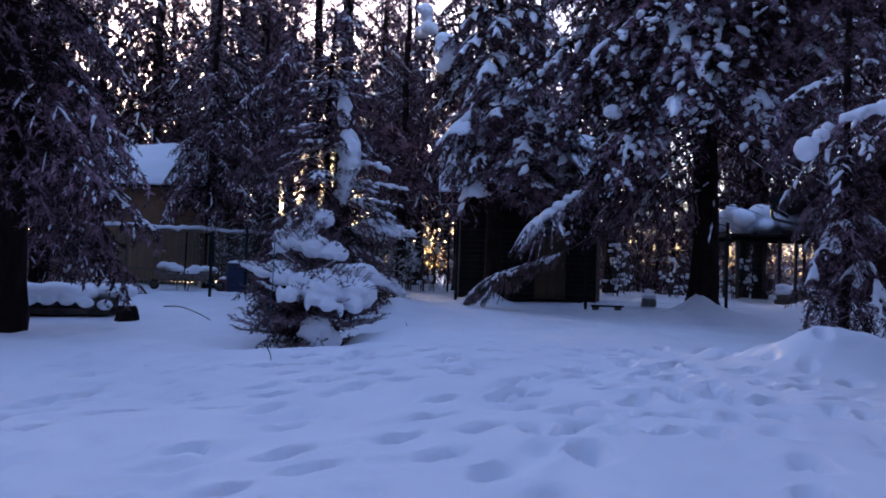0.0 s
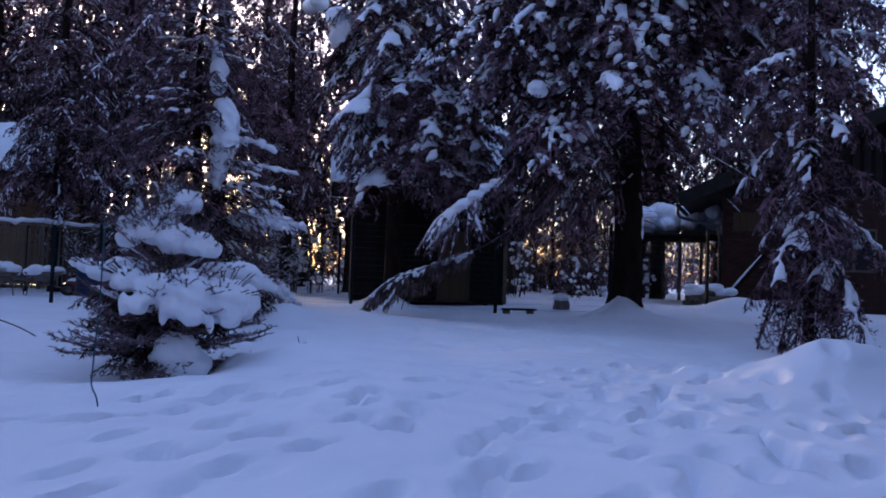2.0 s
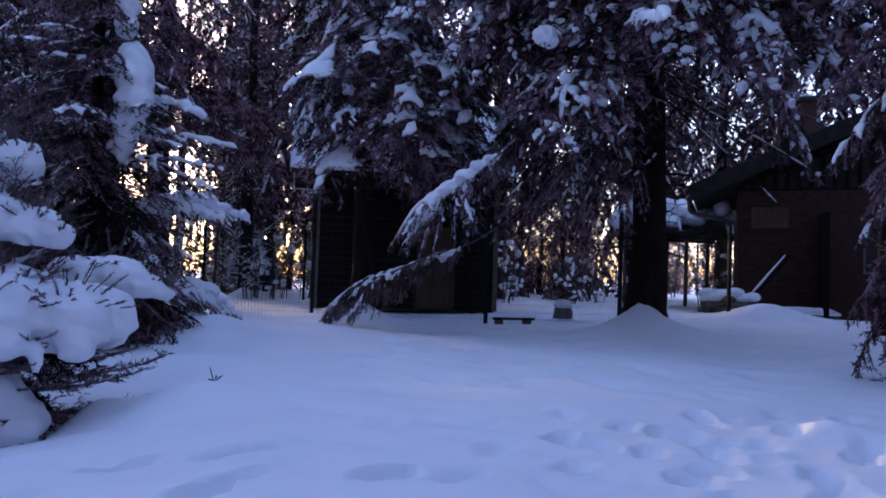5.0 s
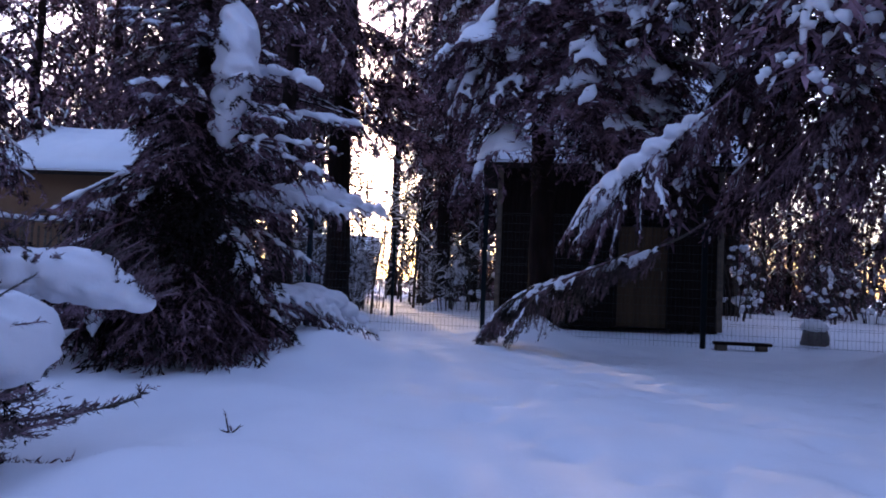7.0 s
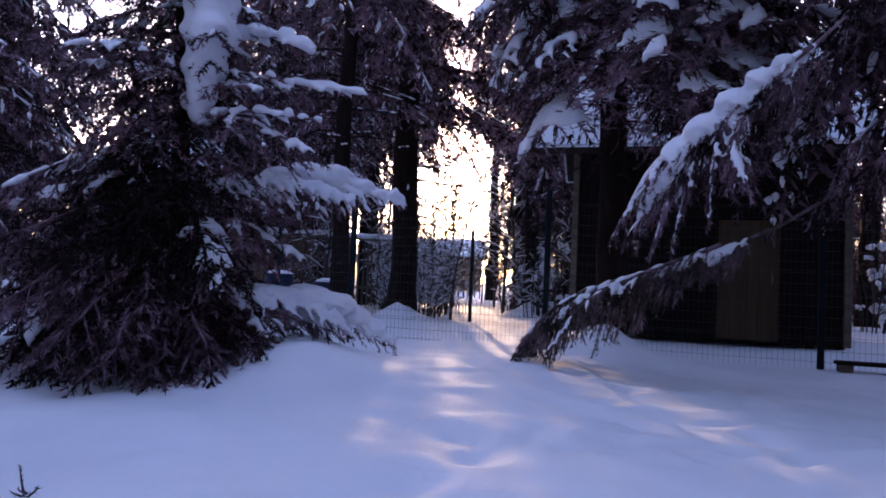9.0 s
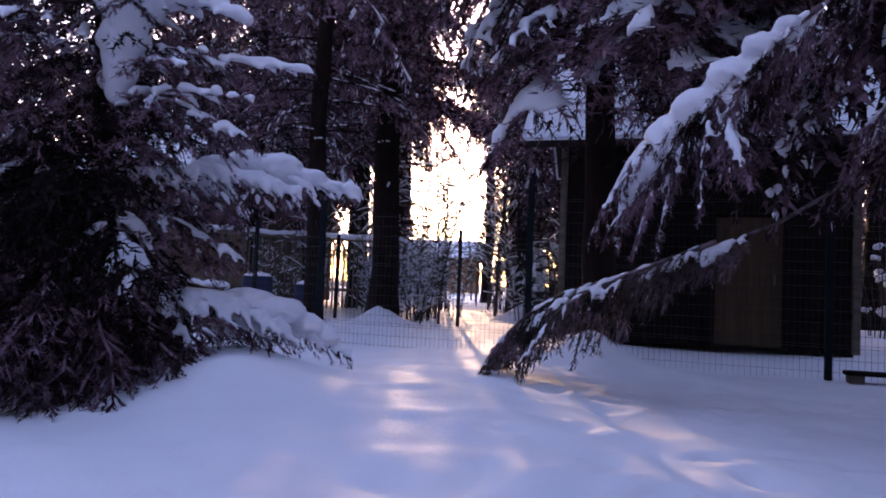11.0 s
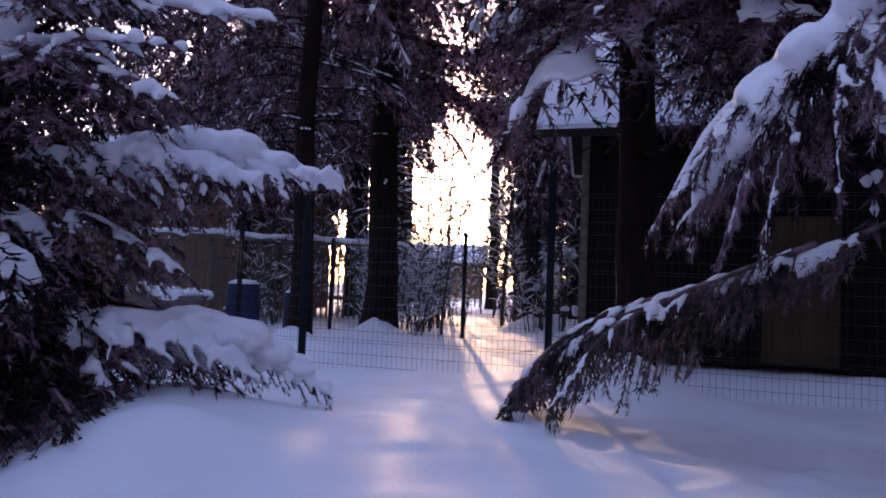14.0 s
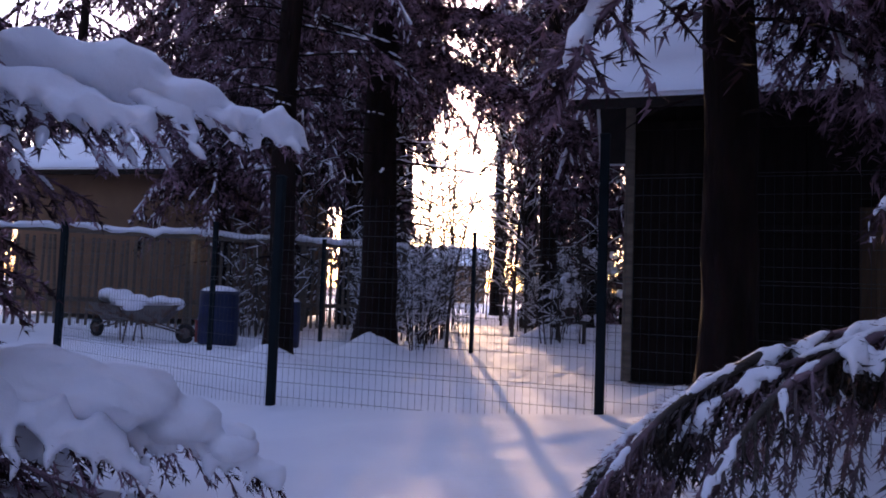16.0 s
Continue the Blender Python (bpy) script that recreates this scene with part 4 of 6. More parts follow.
for l in LOWER[:7] + UPPER + SLAB[:4]:
    for _ in range(20):
        d = np.array([rng.normal(0, 0.6) + 0.5 * l[0], rng.normal(0, 0.6) + 0.3 * l[1], rng.uniform(0.2, 1.0)])
        d /= np.linalg.norm(d)
        p0 = np.array(l[:3])
        p1 = p0 + d * (l[3] + rng.uniform(0.0, 0.17))
        g.add(*tube(np.linspace(p0, p1, 3), [0.005, 0.004, 0.002], 4))
        ends.append((p0, p1))
g.add(*needle_tris(np.array([a for a, _ in ends]), np.array([b for _, b in ends]), 240, 0.03, 0.007, rng))
tagged(part("shoot", g, NEEDLE_FROST, shrub, "green-grey shoots poking through the snow"), kind="stuff")


# ---- shed ----
SX0, SX1, SY0, SY1, SZ0, SZ1 = 0.47, 4.44, 20.3, 23.2, 0.1, 3.1
shed = thing("shed", pose(0, 0, 0), "dark weathered plank shed, brown door, thick snow on the roof", "shed")
g = Geo()
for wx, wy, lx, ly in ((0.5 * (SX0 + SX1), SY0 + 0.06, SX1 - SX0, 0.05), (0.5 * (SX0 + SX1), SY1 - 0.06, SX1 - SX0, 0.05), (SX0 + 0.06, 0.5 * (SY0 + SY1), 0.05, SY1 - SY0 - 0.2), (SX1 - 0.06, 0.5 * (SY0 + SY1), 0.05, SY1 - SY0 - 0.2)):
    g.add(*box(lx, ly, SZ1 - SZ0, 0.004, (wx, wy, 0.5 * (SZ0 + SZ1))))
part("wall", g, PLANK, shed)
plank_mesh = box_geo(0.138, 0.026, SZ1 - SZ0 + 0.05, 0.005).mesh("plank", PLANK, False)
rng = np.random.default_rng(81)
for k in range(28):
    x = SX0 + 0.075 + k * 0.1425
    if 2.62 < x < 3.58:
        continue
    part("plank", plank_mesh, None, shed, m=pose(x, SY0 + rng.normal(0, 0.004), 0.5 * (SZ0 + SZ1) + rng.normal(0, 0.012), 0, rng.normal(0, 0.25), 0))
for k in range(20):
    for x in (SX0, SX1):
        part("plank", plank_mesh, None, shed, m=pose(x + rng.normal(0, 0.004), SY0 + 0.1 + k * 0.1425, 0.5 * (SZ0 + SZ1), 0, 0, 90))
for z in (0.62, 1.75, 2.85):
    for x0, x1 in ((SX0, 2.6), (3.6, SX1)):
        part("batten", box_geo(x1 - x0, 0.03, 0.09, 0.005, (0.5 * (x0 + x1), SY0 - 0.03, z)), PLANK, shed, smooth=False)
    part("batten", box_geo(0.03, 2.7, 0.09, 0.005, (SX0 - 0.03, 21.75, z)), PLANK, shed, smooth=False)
for x in (SX0 - 0.03, SX1 + 0.03):
    part("corner_post", box_geo(0.1, 0.1, SZ1 - SZ0, 0.008, (x, SY0 - 0.02, 0.5 * (SZ0 + SZ1))), RAW_WOOD, shed, smooth=False)
door = part("door", box_geo(0.9, 0.03, 1.85, 0.005, (3.1, SY0 + 0.02, 1.05)), DOOR_WOOD, shed, "warm brown boarded door", smooth=False)
board = box_geo(0.143, 0.02, 1.83, 0.004).mesh("door_board", DOOR_WOOD, False)
for k in range(6):
    part("door_board", board, None, door, m=pose(2.73 + k * 0.148, SY0 - 0.006, 1.05))
part("door_handle", Geo().add(*tube([(3.44, SY0 - 0.02, 1.0), (3.44, SY0 - 0.06, 1.02), (3.44, SY0 - 0.06, 1.14), (3.44, SY0 - 0.02, 1.16)], 0.01, 6)), STEEL, door)
for x in (2.62, 3.58):
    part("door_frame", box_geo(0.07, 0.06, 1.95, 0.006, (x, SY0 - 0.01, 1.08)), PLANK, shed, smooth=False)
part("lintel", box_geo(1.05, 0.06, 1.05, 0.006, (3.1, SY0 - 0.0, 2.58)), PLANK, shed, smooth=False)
RIDGE_Y, RIDGE_Z, EAVE_Z = 21.75, 4.85, 3.02
for sgn, y_e in ((1, SY0 - 0.45), (-1, SY1 + 0.45)):
    run, up = abs(RIDGE_Y - y_e), RIDGE_Z - EAVE_Z
    slope = math.degrees(math.atan2(up, run)) * sgn
    ln = math.hypot(run, up)
    part("roof", box_geo(SX1 - SX0 + 0.95, ln, 0.05, 0.008), ROOF_EDGE, shed, smooth=False, m=pose(0.5 * (SX0 + SX1) - 0.125, 0.5 * (RIDGE_Y + y_e), 0.5 * (RIDGE_Z + EAVE_Z) + 0.06, slope))
part("fascia", box_geo(SX1 - SX0 + 0.95, 0.03, 0.14, 0.006, (0.5 * (SX0 + SX1) - 0.125, SY0 - 0.46, EAVE_Z)), ROOF_EDGE, shed, smooth=False)
gp = [(SX0, SY0 + 0.06, SZ1), (SX0, SY1 - 0.06, SZ1), (SX0, RIDGE_Y, RIDGE_Z + 0.03)]
for x in (SX0 + 0.03, SX1 - 0.03):
    tri = np.array(gp) - [SX0, 0, 0]
    v = np.concatenate([tri + [x - 0.03, 0, 0], tri + [x + 0.03, 0, 0]])
    part("gable", Geo().add(v, [[0, 1, 2], [3, 5, 4], [0, 3, 4], [0, 4, 1], [1, 4, 5], [1, 5, 2], [2, 5, 3], [2, 3, 0]]), PLANK, shed, smooth=False)


def snow_slab(corners, thick, rng, nu=26, nv=12, lump=0.06):
    """Thick snow on a slope between four corners, rounded over its edges."""
    a, b, c, d = [np.array(q, float) for q in corners]
    u, v = np.meshgrid(np.linspace(0, 1, nu), np.linspace(0, 1, nv), indexing="ij")
    base = (a * ((1 - u) * (1 - v))[..., None] + b * (u * (1 - v))[..., None] + c * (u * v)[..., None] + d * ((1 - u) * v)[..., None])
    edge = np.minimum(np.minimum(u, 1 - u) * nu, np.minimum(v, 1 - v) * nv * 1.0)
    h = thick * np.sqrt(np.clip(edge / 2.2, 0, 1)) * (1 + 0.25 * np.sin(7 * u + 3 * v) * np.cos(5 * v + 2)) + lump * rng.standard_normal(u.shape) * np.clip(edge / 3, 0, 1) * 0.5
    top = base + np.stack([0 * h, 0 * h, h + 0.004], -1)
    low = base - [0, 0, 0.05]
    vts = np.concatenate([top.reshape(-1, 3), low.reshape(-1, 3)])
    i, j = np.meshgrid(np.arange(nu - 1), np.arange(nv - 1), indexing="ij")
    q = np.stack([i * nv + j, (i + 1) * nv + j, (i + 1) * nv + j + 1, i * nv + j + 1], -1).reshape(-1, 4)
    n = nu * nv
    rim = [k * nv for k in range(nu)] + [(nu - 1) * nv + k for k in range(1, nv)] + [k * nv + nv - 1 for k in range(nu - 2, -1, -1)] + [k for k in range(nv - 2, 0, -1)]
    r = np.array([[rim[k], rim[(k + 1) % len(rim)], rim[(k + 1) % len(rim)] + n, rim[k] + n] for k in range(len(rim))])
    return Geo().add(vts, np.concatenate([q, q[:, ::-1] + n, r]))


rng = np.random.default_rng(82)
x0, x1 = SX0 - 0.65, SX1 + 0.4
part("roof_snow", snow_slab([(x0, SY0 - 0.5, EAVE_Z + 0.08), (x1, SY0 - 0.5, EAVE_Z + 0.08), (x1, RIDGE_Y + 0.05, RIDGE_Z + 0.1), (x0, RIDGE_Y + 0.05, RIDGE_Z + 0.1)], 0.42, rng), SNOW, shed, "thick rounded snow on the front slope")
part("roof_snow", snow_slab([(x1, SY1 + 0.5, EAVE_Z + 0.08), (x0, SY1 + 0.5, EAVE_Z + 0.08), (x0, RIDGE_Y - 0.05, RIDGE_Z + 0.1), (x1, RIDGE_Y - 0.05, RIDGE_Z + 0.1)], 0.4, rng), SNOW, shed, "thick rounded snow on the back slope")

# ---- mesh fences ----
def mesh_fence(posts, label, pitch=0.06, r=0.0017):
    """Square steel posts with caps and welded wire mesh between them."""
    root = thing("mesh_fence", pose(0, 0, 0), label, "fence")
    h = 0.035
    for x, y, top in posts:
        z = gz(x, y) - 0.3
        p = part("post", box_geo(2 * h, 2 * h, top - z, 0.006, (0, 0, 0.5 * (top - z))), POST, root, smooth=False, m=pose(x, y, z))
        part("cap", box_geo(2 * h + 0.012, 2 * h + 0.012, 0.03, 0.008, (0, 0, top - z + 0.008)), POST, p, smooth=False)
    for (xa, ya, ta), (xb, yb, tb) in zip(posts[:-1], posts[1:]):
        ln, z0, g = math.hypot(xb - xa, yb - ya), min(gz(xa, ya), gz(xb, yb)) - 0.1, Geo()
        high = min(ta, tb) - 0.2 - z0
        for x in np.arange(0.05, ln - 0.03, pitch):
            g.add(*tube([(x, 0, 0), (x, 0, high)], r, 3))
        for z in np.arange(0.05, high, 0.13):
            g.add(*tube([(0.03, 0.005, z), (ln - 0.03, 0.005, z)], r * 1.2, 3))
            if round(z / 0.13) % 6 == 3:
                g.add(*tube([(0.03, 0.03, z + 0.03), (ln - 0.03, 0.03, z + 0.03)], r * 1.2, 3))
        m = pose(xa, ya, z0, 0, 0, math.degrees(math.atan2(yb - ya, xb - xa)))
        tagged(part("wire_mesh", g, WIRE, root, m=m), kind="stuff")
    return root


def lone_post(x, y, top):
    z = gz(x, y) - 0.3
    p = thing("fence_post", pose(x, y, z), "dark steel post standing alone in the snow", "fence post", "lone posts")
    part("post", box_geo(0.07, 0.07, top - z, 0.006, (0, 0, 0.5 * (top - z))), POST, p, smooth=False)
    part("cap", box_geo(0.082, 0.082, 0.03, 0.008, (0, 0, top - z + 0.008)), POST, p, smooth=False)


mesh_fence([(-6.35, 19.4, 1.65), (-2.5, 18.0, 1.95), (0.36, 17.9, 2.22), (3.62, 17.75, 2.1), (6.4, 17.85, 2.15), (9.3, 18.6, 2.2)], "dark steel posts with wire mesh along the yard's end")
mesh_fence([(-9.4, 25.9, 1.9), (-6.0, 25.8, 1.95), (-2.5, 24.9, 2.05), (0.2, 24.6, 2.0), (4.6, 24.4, 2.0)], "second wire mesh fence behind the shed, in snow", pitch=0.11)
lone_post(7.55, 18.75, 2.35)
lone_post(-6.2, 22.3, 1.95)

# ---- picket fence with a snow-capped rail ----
PK0, PK1 = np.array((-12.4, 22.0)), np.array((-4.9, 27.9))
pk_len = float(np.linalg.norm(PK1 - PK0))
picket_fence = thing("picket_fence", pose(PK0[0], PK0[1], 0.05, 0, 0, math.degrees(math.atan2(*(PK1 - PK0)[::-1]))), "old wooden picket fence with snow lying along its top rail", "fence")
picket = box_geo(0.055, 0.022, 1.75, 0.006, (0, 0, 0.87)).mesh("picket", RAW_WOOD, False)
rng = np.random.default_rng(83)
for k in range(int(pk_len / 0.14)):
    part("picket", picket, None, picket_fence, m=pose(0.07 + k * 0.14, rng.normal(0, 0.006), rng.normal(0, 0.02), 0, rng.normal(0, 1.0), 0))
for k in range(5):
    part("post", box_geo(0.11, 0.11, 2.15, 0.01, (0.05 + k * (pk_len - 0.1) / 4, 0.09, 1.0)), RAW_WOOD, picket_fence, smooth=False)
for z in (0.5, 1.86):
    part("rail", box_geo(pk_len, 0.06, 0.09, 0.008, (0.5 * pk_len, 0.045, z)), RAW_WOOD, picket_fence, smooth=False)
rl = np.linspace(0, pk_len, 60)
part("rail_snow", Geo().add(*tube(np.stack([rl, 0 * rl + 0.045, 1.95 + 0.03 * np.sin(3 * rl) + 0.02 * rng.standard_normal(60)], 1), 0.085 + 0.02 * rng.standard_normal(60), 8, 0.8)), SNOW_TREE, picket_fence, "cushion of snow along the rail")

# ---- house with the chimney ----
house = thing("brick_house", pose(11.3, 21.3, 0.1, 0, 0, -33), "dark brick house with gutter and chimney under roof snow", "house")
HW, HD, HH = 8.5, 7.0, 3.25
part("front_wall", box_geo(HW, 0.3, HH, 0.01, (HW / 2, 0.15, HH / 2)), BRICK, house, smooth=False)
part("side_wall", box_geo(0.3, HD - 0.3, HH, 0.01, (0.15, HD / 2 + 0.15, HH / 2)), BRICK, house, smooth=False)
part("side_wall", box_geo(0.3, HD - 0.3, HH, 0.01, (HW - 0.15, HD / 2 + 0.15, HH / 2)), BRICK, house, smooth=False)
part("back_wall", box_geo(HW - 0.6, 0.3, HH, 0.01, (HW / 2, HD - 0.15, HH / 2)), BRICK, house, smooth=False)
rng = np.random.default_rng(84)
brick_mesh = box_geo(0.24, 0.02, 0.066, 0.005).mesh("brick", BRICK, False)
for row in range(38):
    for col in range(7):
        x = 0.14 + col * 0.252 + (0.126 if row % 2 else 0)
        part("brick", brick_mesh, None, house, m=pose(x, -0.004 + rng.normal(0, 0.002), 0.08 + row * 0.078))
frame_ob = part("window", box_geo(1.1, 0.06, 1.2, 0.008, (3.4, -0.02, 1.75)), RAW_WOOD, house, "dark window in a wooden frame", smooth=False)
part("pane", box_geo(0.46, 0.01, 1.06, 0.002, (3.13, -0.055, 1.75)), GLASS_DARK, frame_ob, smooth=False)
part("pane", box_geo(0.46, 0.01, 1.06, 0.002, (3.67, -0.055, 1.75)), GLASS_DARK, frame_ob, smooth=False)
porch = part("porch_wall", box_geo(0.12, 1.0, 2.6, 0.01, (1.95, -0.52, 1.3)), PLANK, house, "dark plank porch side", smooth=False)
part("porch_board", box_geo(0.9, 0.05, 0.55, 0.01, (0.75, -0.04, 2.55)), DOOR_WOOD, house, smooth=False)
rise_x, rise_z, eave_x, eave_z = HW / 2, 5.45, -1.15, 3.1
for sgn, xe in ((-1, eave_x), (1, HW + 1.15)):
    run, up = abs(rise_x - xe), rise_z - eave_z
    ln, ang = math.hypot(run, up), math.degrees(math.atan2(up, run))
    rf = part("roof", box_geo(ln, HD + 1.0, 0.16, 0.02), ROOF_EDGE, house, smooth=False, m=pose(0.5 * (xe + rise_x), HD / 2, 0.5 * (rise_z + eave_z), 0, ang * sgn))
    part("roof_snow", snow_slab([(xe - 0.05 * sgn, -0.55, eave_z + 0.09), (rise_x, -0.55, rise_z + 0.09), (rise_x, HD + 0.55, rise_z + 0.09), (xe - 0.05 * sgn, HD + 0.55, eave_z + 0.09)][::(1 if sgn < 0 else -1)], 0.14, rng, 24, 24), SNOW, house, "snow on the roof")
    part("barge_board", box_geo(ln + 0.1, 0.05, 0.4, 0.01), ROOF_EDGE, house, smooth=False, m=pose(0.5 * (xe + rise_x), -0.6, 0.5 * (rise_z + eave_z) + 0.06, 0, ang * sgn))
    part("edge_snow", Geo().add(*tube(np.linspace((0.55 * xe + 0.45 * rise_x, -0.5, 0.55 * eave_z + 0.45 * rise_z + 0.22), (rise_x, -0.5, rise_z + 0.22), 18), 0.06 + 0.015 * rng.standard_normal(18), 7, 0.8)), SNOW_TREE, house, "thin line of snow along the verge")
g = Geo()
for y in (0.05, HD - 0.05):
    g = Geo()
    t3 = np.array([(0.05, y, HH), (HW - 0.05, y, HH), (HW - 0.05, y, 3.35), (rise_x, y, rise_z - 0.12), (0.05, y, 3.35)])
    v = np.concatenate([t3 - [0, 0.05, 0], t3 + [0, 0.05, 0]])
    f = [[0, 1, 2], [0, 2, 3], [0, 3, 4], [5, 7, 6], [5, 8, 7], [5, 9, 8]] + [[i, (i + 1) % 5 + 5, (i + 1) % 5] for i in range(5)] + [[i, i + 5, (i + 1) % 5 + 5] for i in range(5)]
    g.add(v, f)
    part("gable", g, PLANK, house, "dark boarded gable", smooth=False)
for k in range(16):
    part("gable_board", box_geo(0.16, 0.02, 0.1 + 0.4 * k * 0.28, 0.004, (0.2 + k * 0.27, -0.02, HH + 0.05 + 0.5 * (0.1 + 0.4 * k * 0.28))), ROOF_EDGE, house, smooth=False)
chim = part("chimney", box_geo(0.95, 0.75, 1.9, 0.01, (1.5, 2.0, 5.0)), BRICK, house, "red-brown brick chimney", smooth=False)
part("chimney_cap", box_geo(1.25, 1.0, 0.09, 0.01, (1.5, 2.0, 6.0)), GUTTER, chim, smooth=False)
part("cap_snow", Geo().add(*blob((1.5, 2.0, 6.08), (0.55, 0.42, 0.14), 14, 8)), SNOW, chim, "snow on the chimney's cap")
part("gutter", Geo().add(*tube([(-1.22, -0.5, 3.0), (-1.22, HD + 0.5, 3.04)], 0.065, 10)), GUTTER, house)
part("downpipe", Geo().add(*tube(curve_points([(-1.22, -0.4, 2.98), (-1.2, -0.4, 2.74), (-1.02, -0.36, 2.62), (-0.2, -0.14, 2.42), (-0.06, -0.1, 2.25), (-0.06, -0.1, 1.0), (-0.06, -0.1, 0.2)], 34), 0.048, 10)), GUTTER, house, "dark bent downpipe")
plank_lean = thing("leaning_board", pose(10.7, 20.5, gz(10.7, 20.5) - 0.05, 0, 38, -25), "snow-edged board leaning against the house corner", "board")
part("board", box_geo(0.12, 0.04, 2.0, 0.006, (0, 0, 1.0)), PLANK, plank_lean, smooth=False)
part("snow", Geo().add(*tube([(-0.07, 0, 0.5), (-0.07, 0, 1.0), (-0.07, 0, 1.5), (-0.07, 0, 1.95)], [0.02, 0.035, 0.03, 0.02], 6)), SNOW_TREE, plank_lean, "line of snow")
log_mesh = Geo().add(*tube([(-0.45, 0, 0), (0.45, 0, 0)], 0.075, 9)).mesh("log", RAW_WOOD)
rng = np.random.default_rng(85)
firewood = thing("firewood_pile", pose(10.1, 19.9, gz(10.1, 19.9), 0, 0, 25), "low heap of firewood under lumpy snow by the house", "firewood")
for k in range(14):
    row = 0 if k < 6 else 1 if k < 11 else 2
    part("log", log_mesh, None, firewood, m=pose(rng.normal(0, 0.04), -0.42 + 0.17 * ((k, k - 6, k - 11)[row]) + 0.08 * row, 0.08 + 0.14 * row, 0, 0, rng.normal(0, 4)))
g = Geo()
for k in range(14):
    g.add(*blob((rng.uniform(-0.5, 0.5), rng.uniform(-0.5, 0.4), 0.42 + rng.uniform(-0.12, 0.1)), (rng.uniform(0.14, 0.26), rng.uniform(0.14, 0.26), rng.uniform(0.08, 0.13)), 10, 6))
part("snow", melted(g, 0.03), None, firewood, "lumpy snow over the logs")
steps = thing("porch_step", pose(12.1, 19.9, 0.1, 0, 0, -33), "low wooden porch step edged with snow", "step")
part("step", box_geo(1.6, 0.5, 0.16, 0.01, (0, 0, 0.1)), RAW_WOOD, steps, smooth=False)
part("snow", snow_slab([(-0.82, -0.27, 0.18), (0.82, -0.27, 0.18), (0.82, 0.25, 0.18), (-0.82, 0.25, 0.18)], 0.1, rng, 14, 8, 0.02), SNOW, steps, "snow on the step")

# ---- open woodshed beyond the fence ----
lean_to = thing("woodshed", pose(10.2, 24.6, 0.3, 0, 0, -6), "open pole woodshed with very thick lumpy snow on its roof", "woodshed")
for x in (0.1, 1.5, 2.9):
    for y in (0.1, 1.6):
        part("pole", Geo().add(*tube([(x, y, -0.1), (x, y, 2.0)], 0.06, 8)), BARK_GREY, lean_to)
part("beam", box_geo(3.3, 0.12, 0.14, 0.01, (1.5, 0.05, 2.02)), PLANK, lean_to, smooth=False)
part("beam", box_geo(3.3, 0.12, 0.14, 0.01, (1.5, 1.65, 2.02)), PLANK, lean_to, smooth=False)
part("roof", box_geo(3.6, 2.2, 0.06, 0.01, (1.5, 0.85, 2.13)), ROOF_EDGE, lean_to, smooth=False)
g = Geo()
rng = np.random.default_rng(86)
for k in range(42):
    g.add(*blob((rng.uniform(-0.2, 3.2), rng.uniform(-0.15, 1.8), 2.4 + rng.uniform(-0.05, 0.6)), (rng.uniform(0.25, 0.45), rng.uniform(0.25, 0.45), rng.uniform(0.2, 0.36)), 12, 8))
part("roof_snow", melted(g, 0.06, 3), None, lean_to, "high lumpy cushion of snow")

# ---- ochre house on the left ----
cottage = thing("cottage", pose(-15.6, 26.9, 0.05, 0, 0, 3), "low ochre plaster cottage with deep snow on its roof", "house")
part("front_wall", box_geo(6.2, 0.3, 3.6, 0.01, (3.1, 0.15, 1.8)), PLASTER, cottage, smooth=False)
part("side_wall", box_geo(0.3, 5.2, 3.6, 0.01, (6.05, 2.9, 1.8)), PLASTER, cottage, smooth=False)
part("side_wall", box_geo(0.3, 5.2, 3.6, 0.01, (0.15, 2.9, 1.8)), PLASTER, cottage, smooth=False)
part("back_wall", box_geo(6.2, 0.3, 3.6, 0.01, (3.1, 5.65, 1.8)), PLASTER, cottage, smooth=False)
for sgn, y_e in ((1, -0.5), (-1, 6.3)):
    run, up = abs(2.9 - y_e), 1.75
    part("roof", box_geo(7.0, math.hypot(run, up), 0.1, 0.01), ROOF_EDGE, cottage, smooth=False, m=pose(3.1, 0.5 * (2.9 + y_e), 3.62 + up / 2, math.degrees(math.atan2(up, run)) * sgn))
part("roof_snow", snow_slab([(-0.45, -0.6, 3.68), (6.65, -0.6, 3.68), (6.65, 2.95, 5.45), (-0.45, 2.95, 5.45)], 0.42, rng, 30, 16), SNOW, cottage, "deep smooth snow on the roof")
part("roof_snow", snow_slab([(6.65, 6.4, 3.68), (-0.45, 6.4, 3.68), (-0.45, 2.85, 5.45), (6.65, 2.85, 5.45)], 0.4, rng, 30, 16), SNOW, cottage, "deep smooth snow on the roof")
part("fascia", box_geo(7.0, 0.04, 0.16, 0.01, (3.1, -0.53, 3.6)), ROOF_EDGE, cottage, smooth=False)
v = np.array([(0, 0.2, 3.55), (0, 5.6, 3.55), (0, 2.9, 5.25)])
for x in (0.15, 6.05):
    part("gable", Geo().add(np.concatenate([v + [x - 0.1, 0, 0], v + [x + 0.1, 0, 0]]), [[0, 1, 2], [3, 5, 4], [0, 3, 4], [0, 4, 1], [1, 4, 5], [1, 5, 2], [2, 5, 3], [2, 3, 0]]), PLASTER, cottage, smooth=False)

# ---- far house in the sun's haze ----
far_house = thing("far_house", pose(-18.5, 74.0, 0.0, 0, 0, 14), "distant low house with snow on its roof behind bare trees", "house")
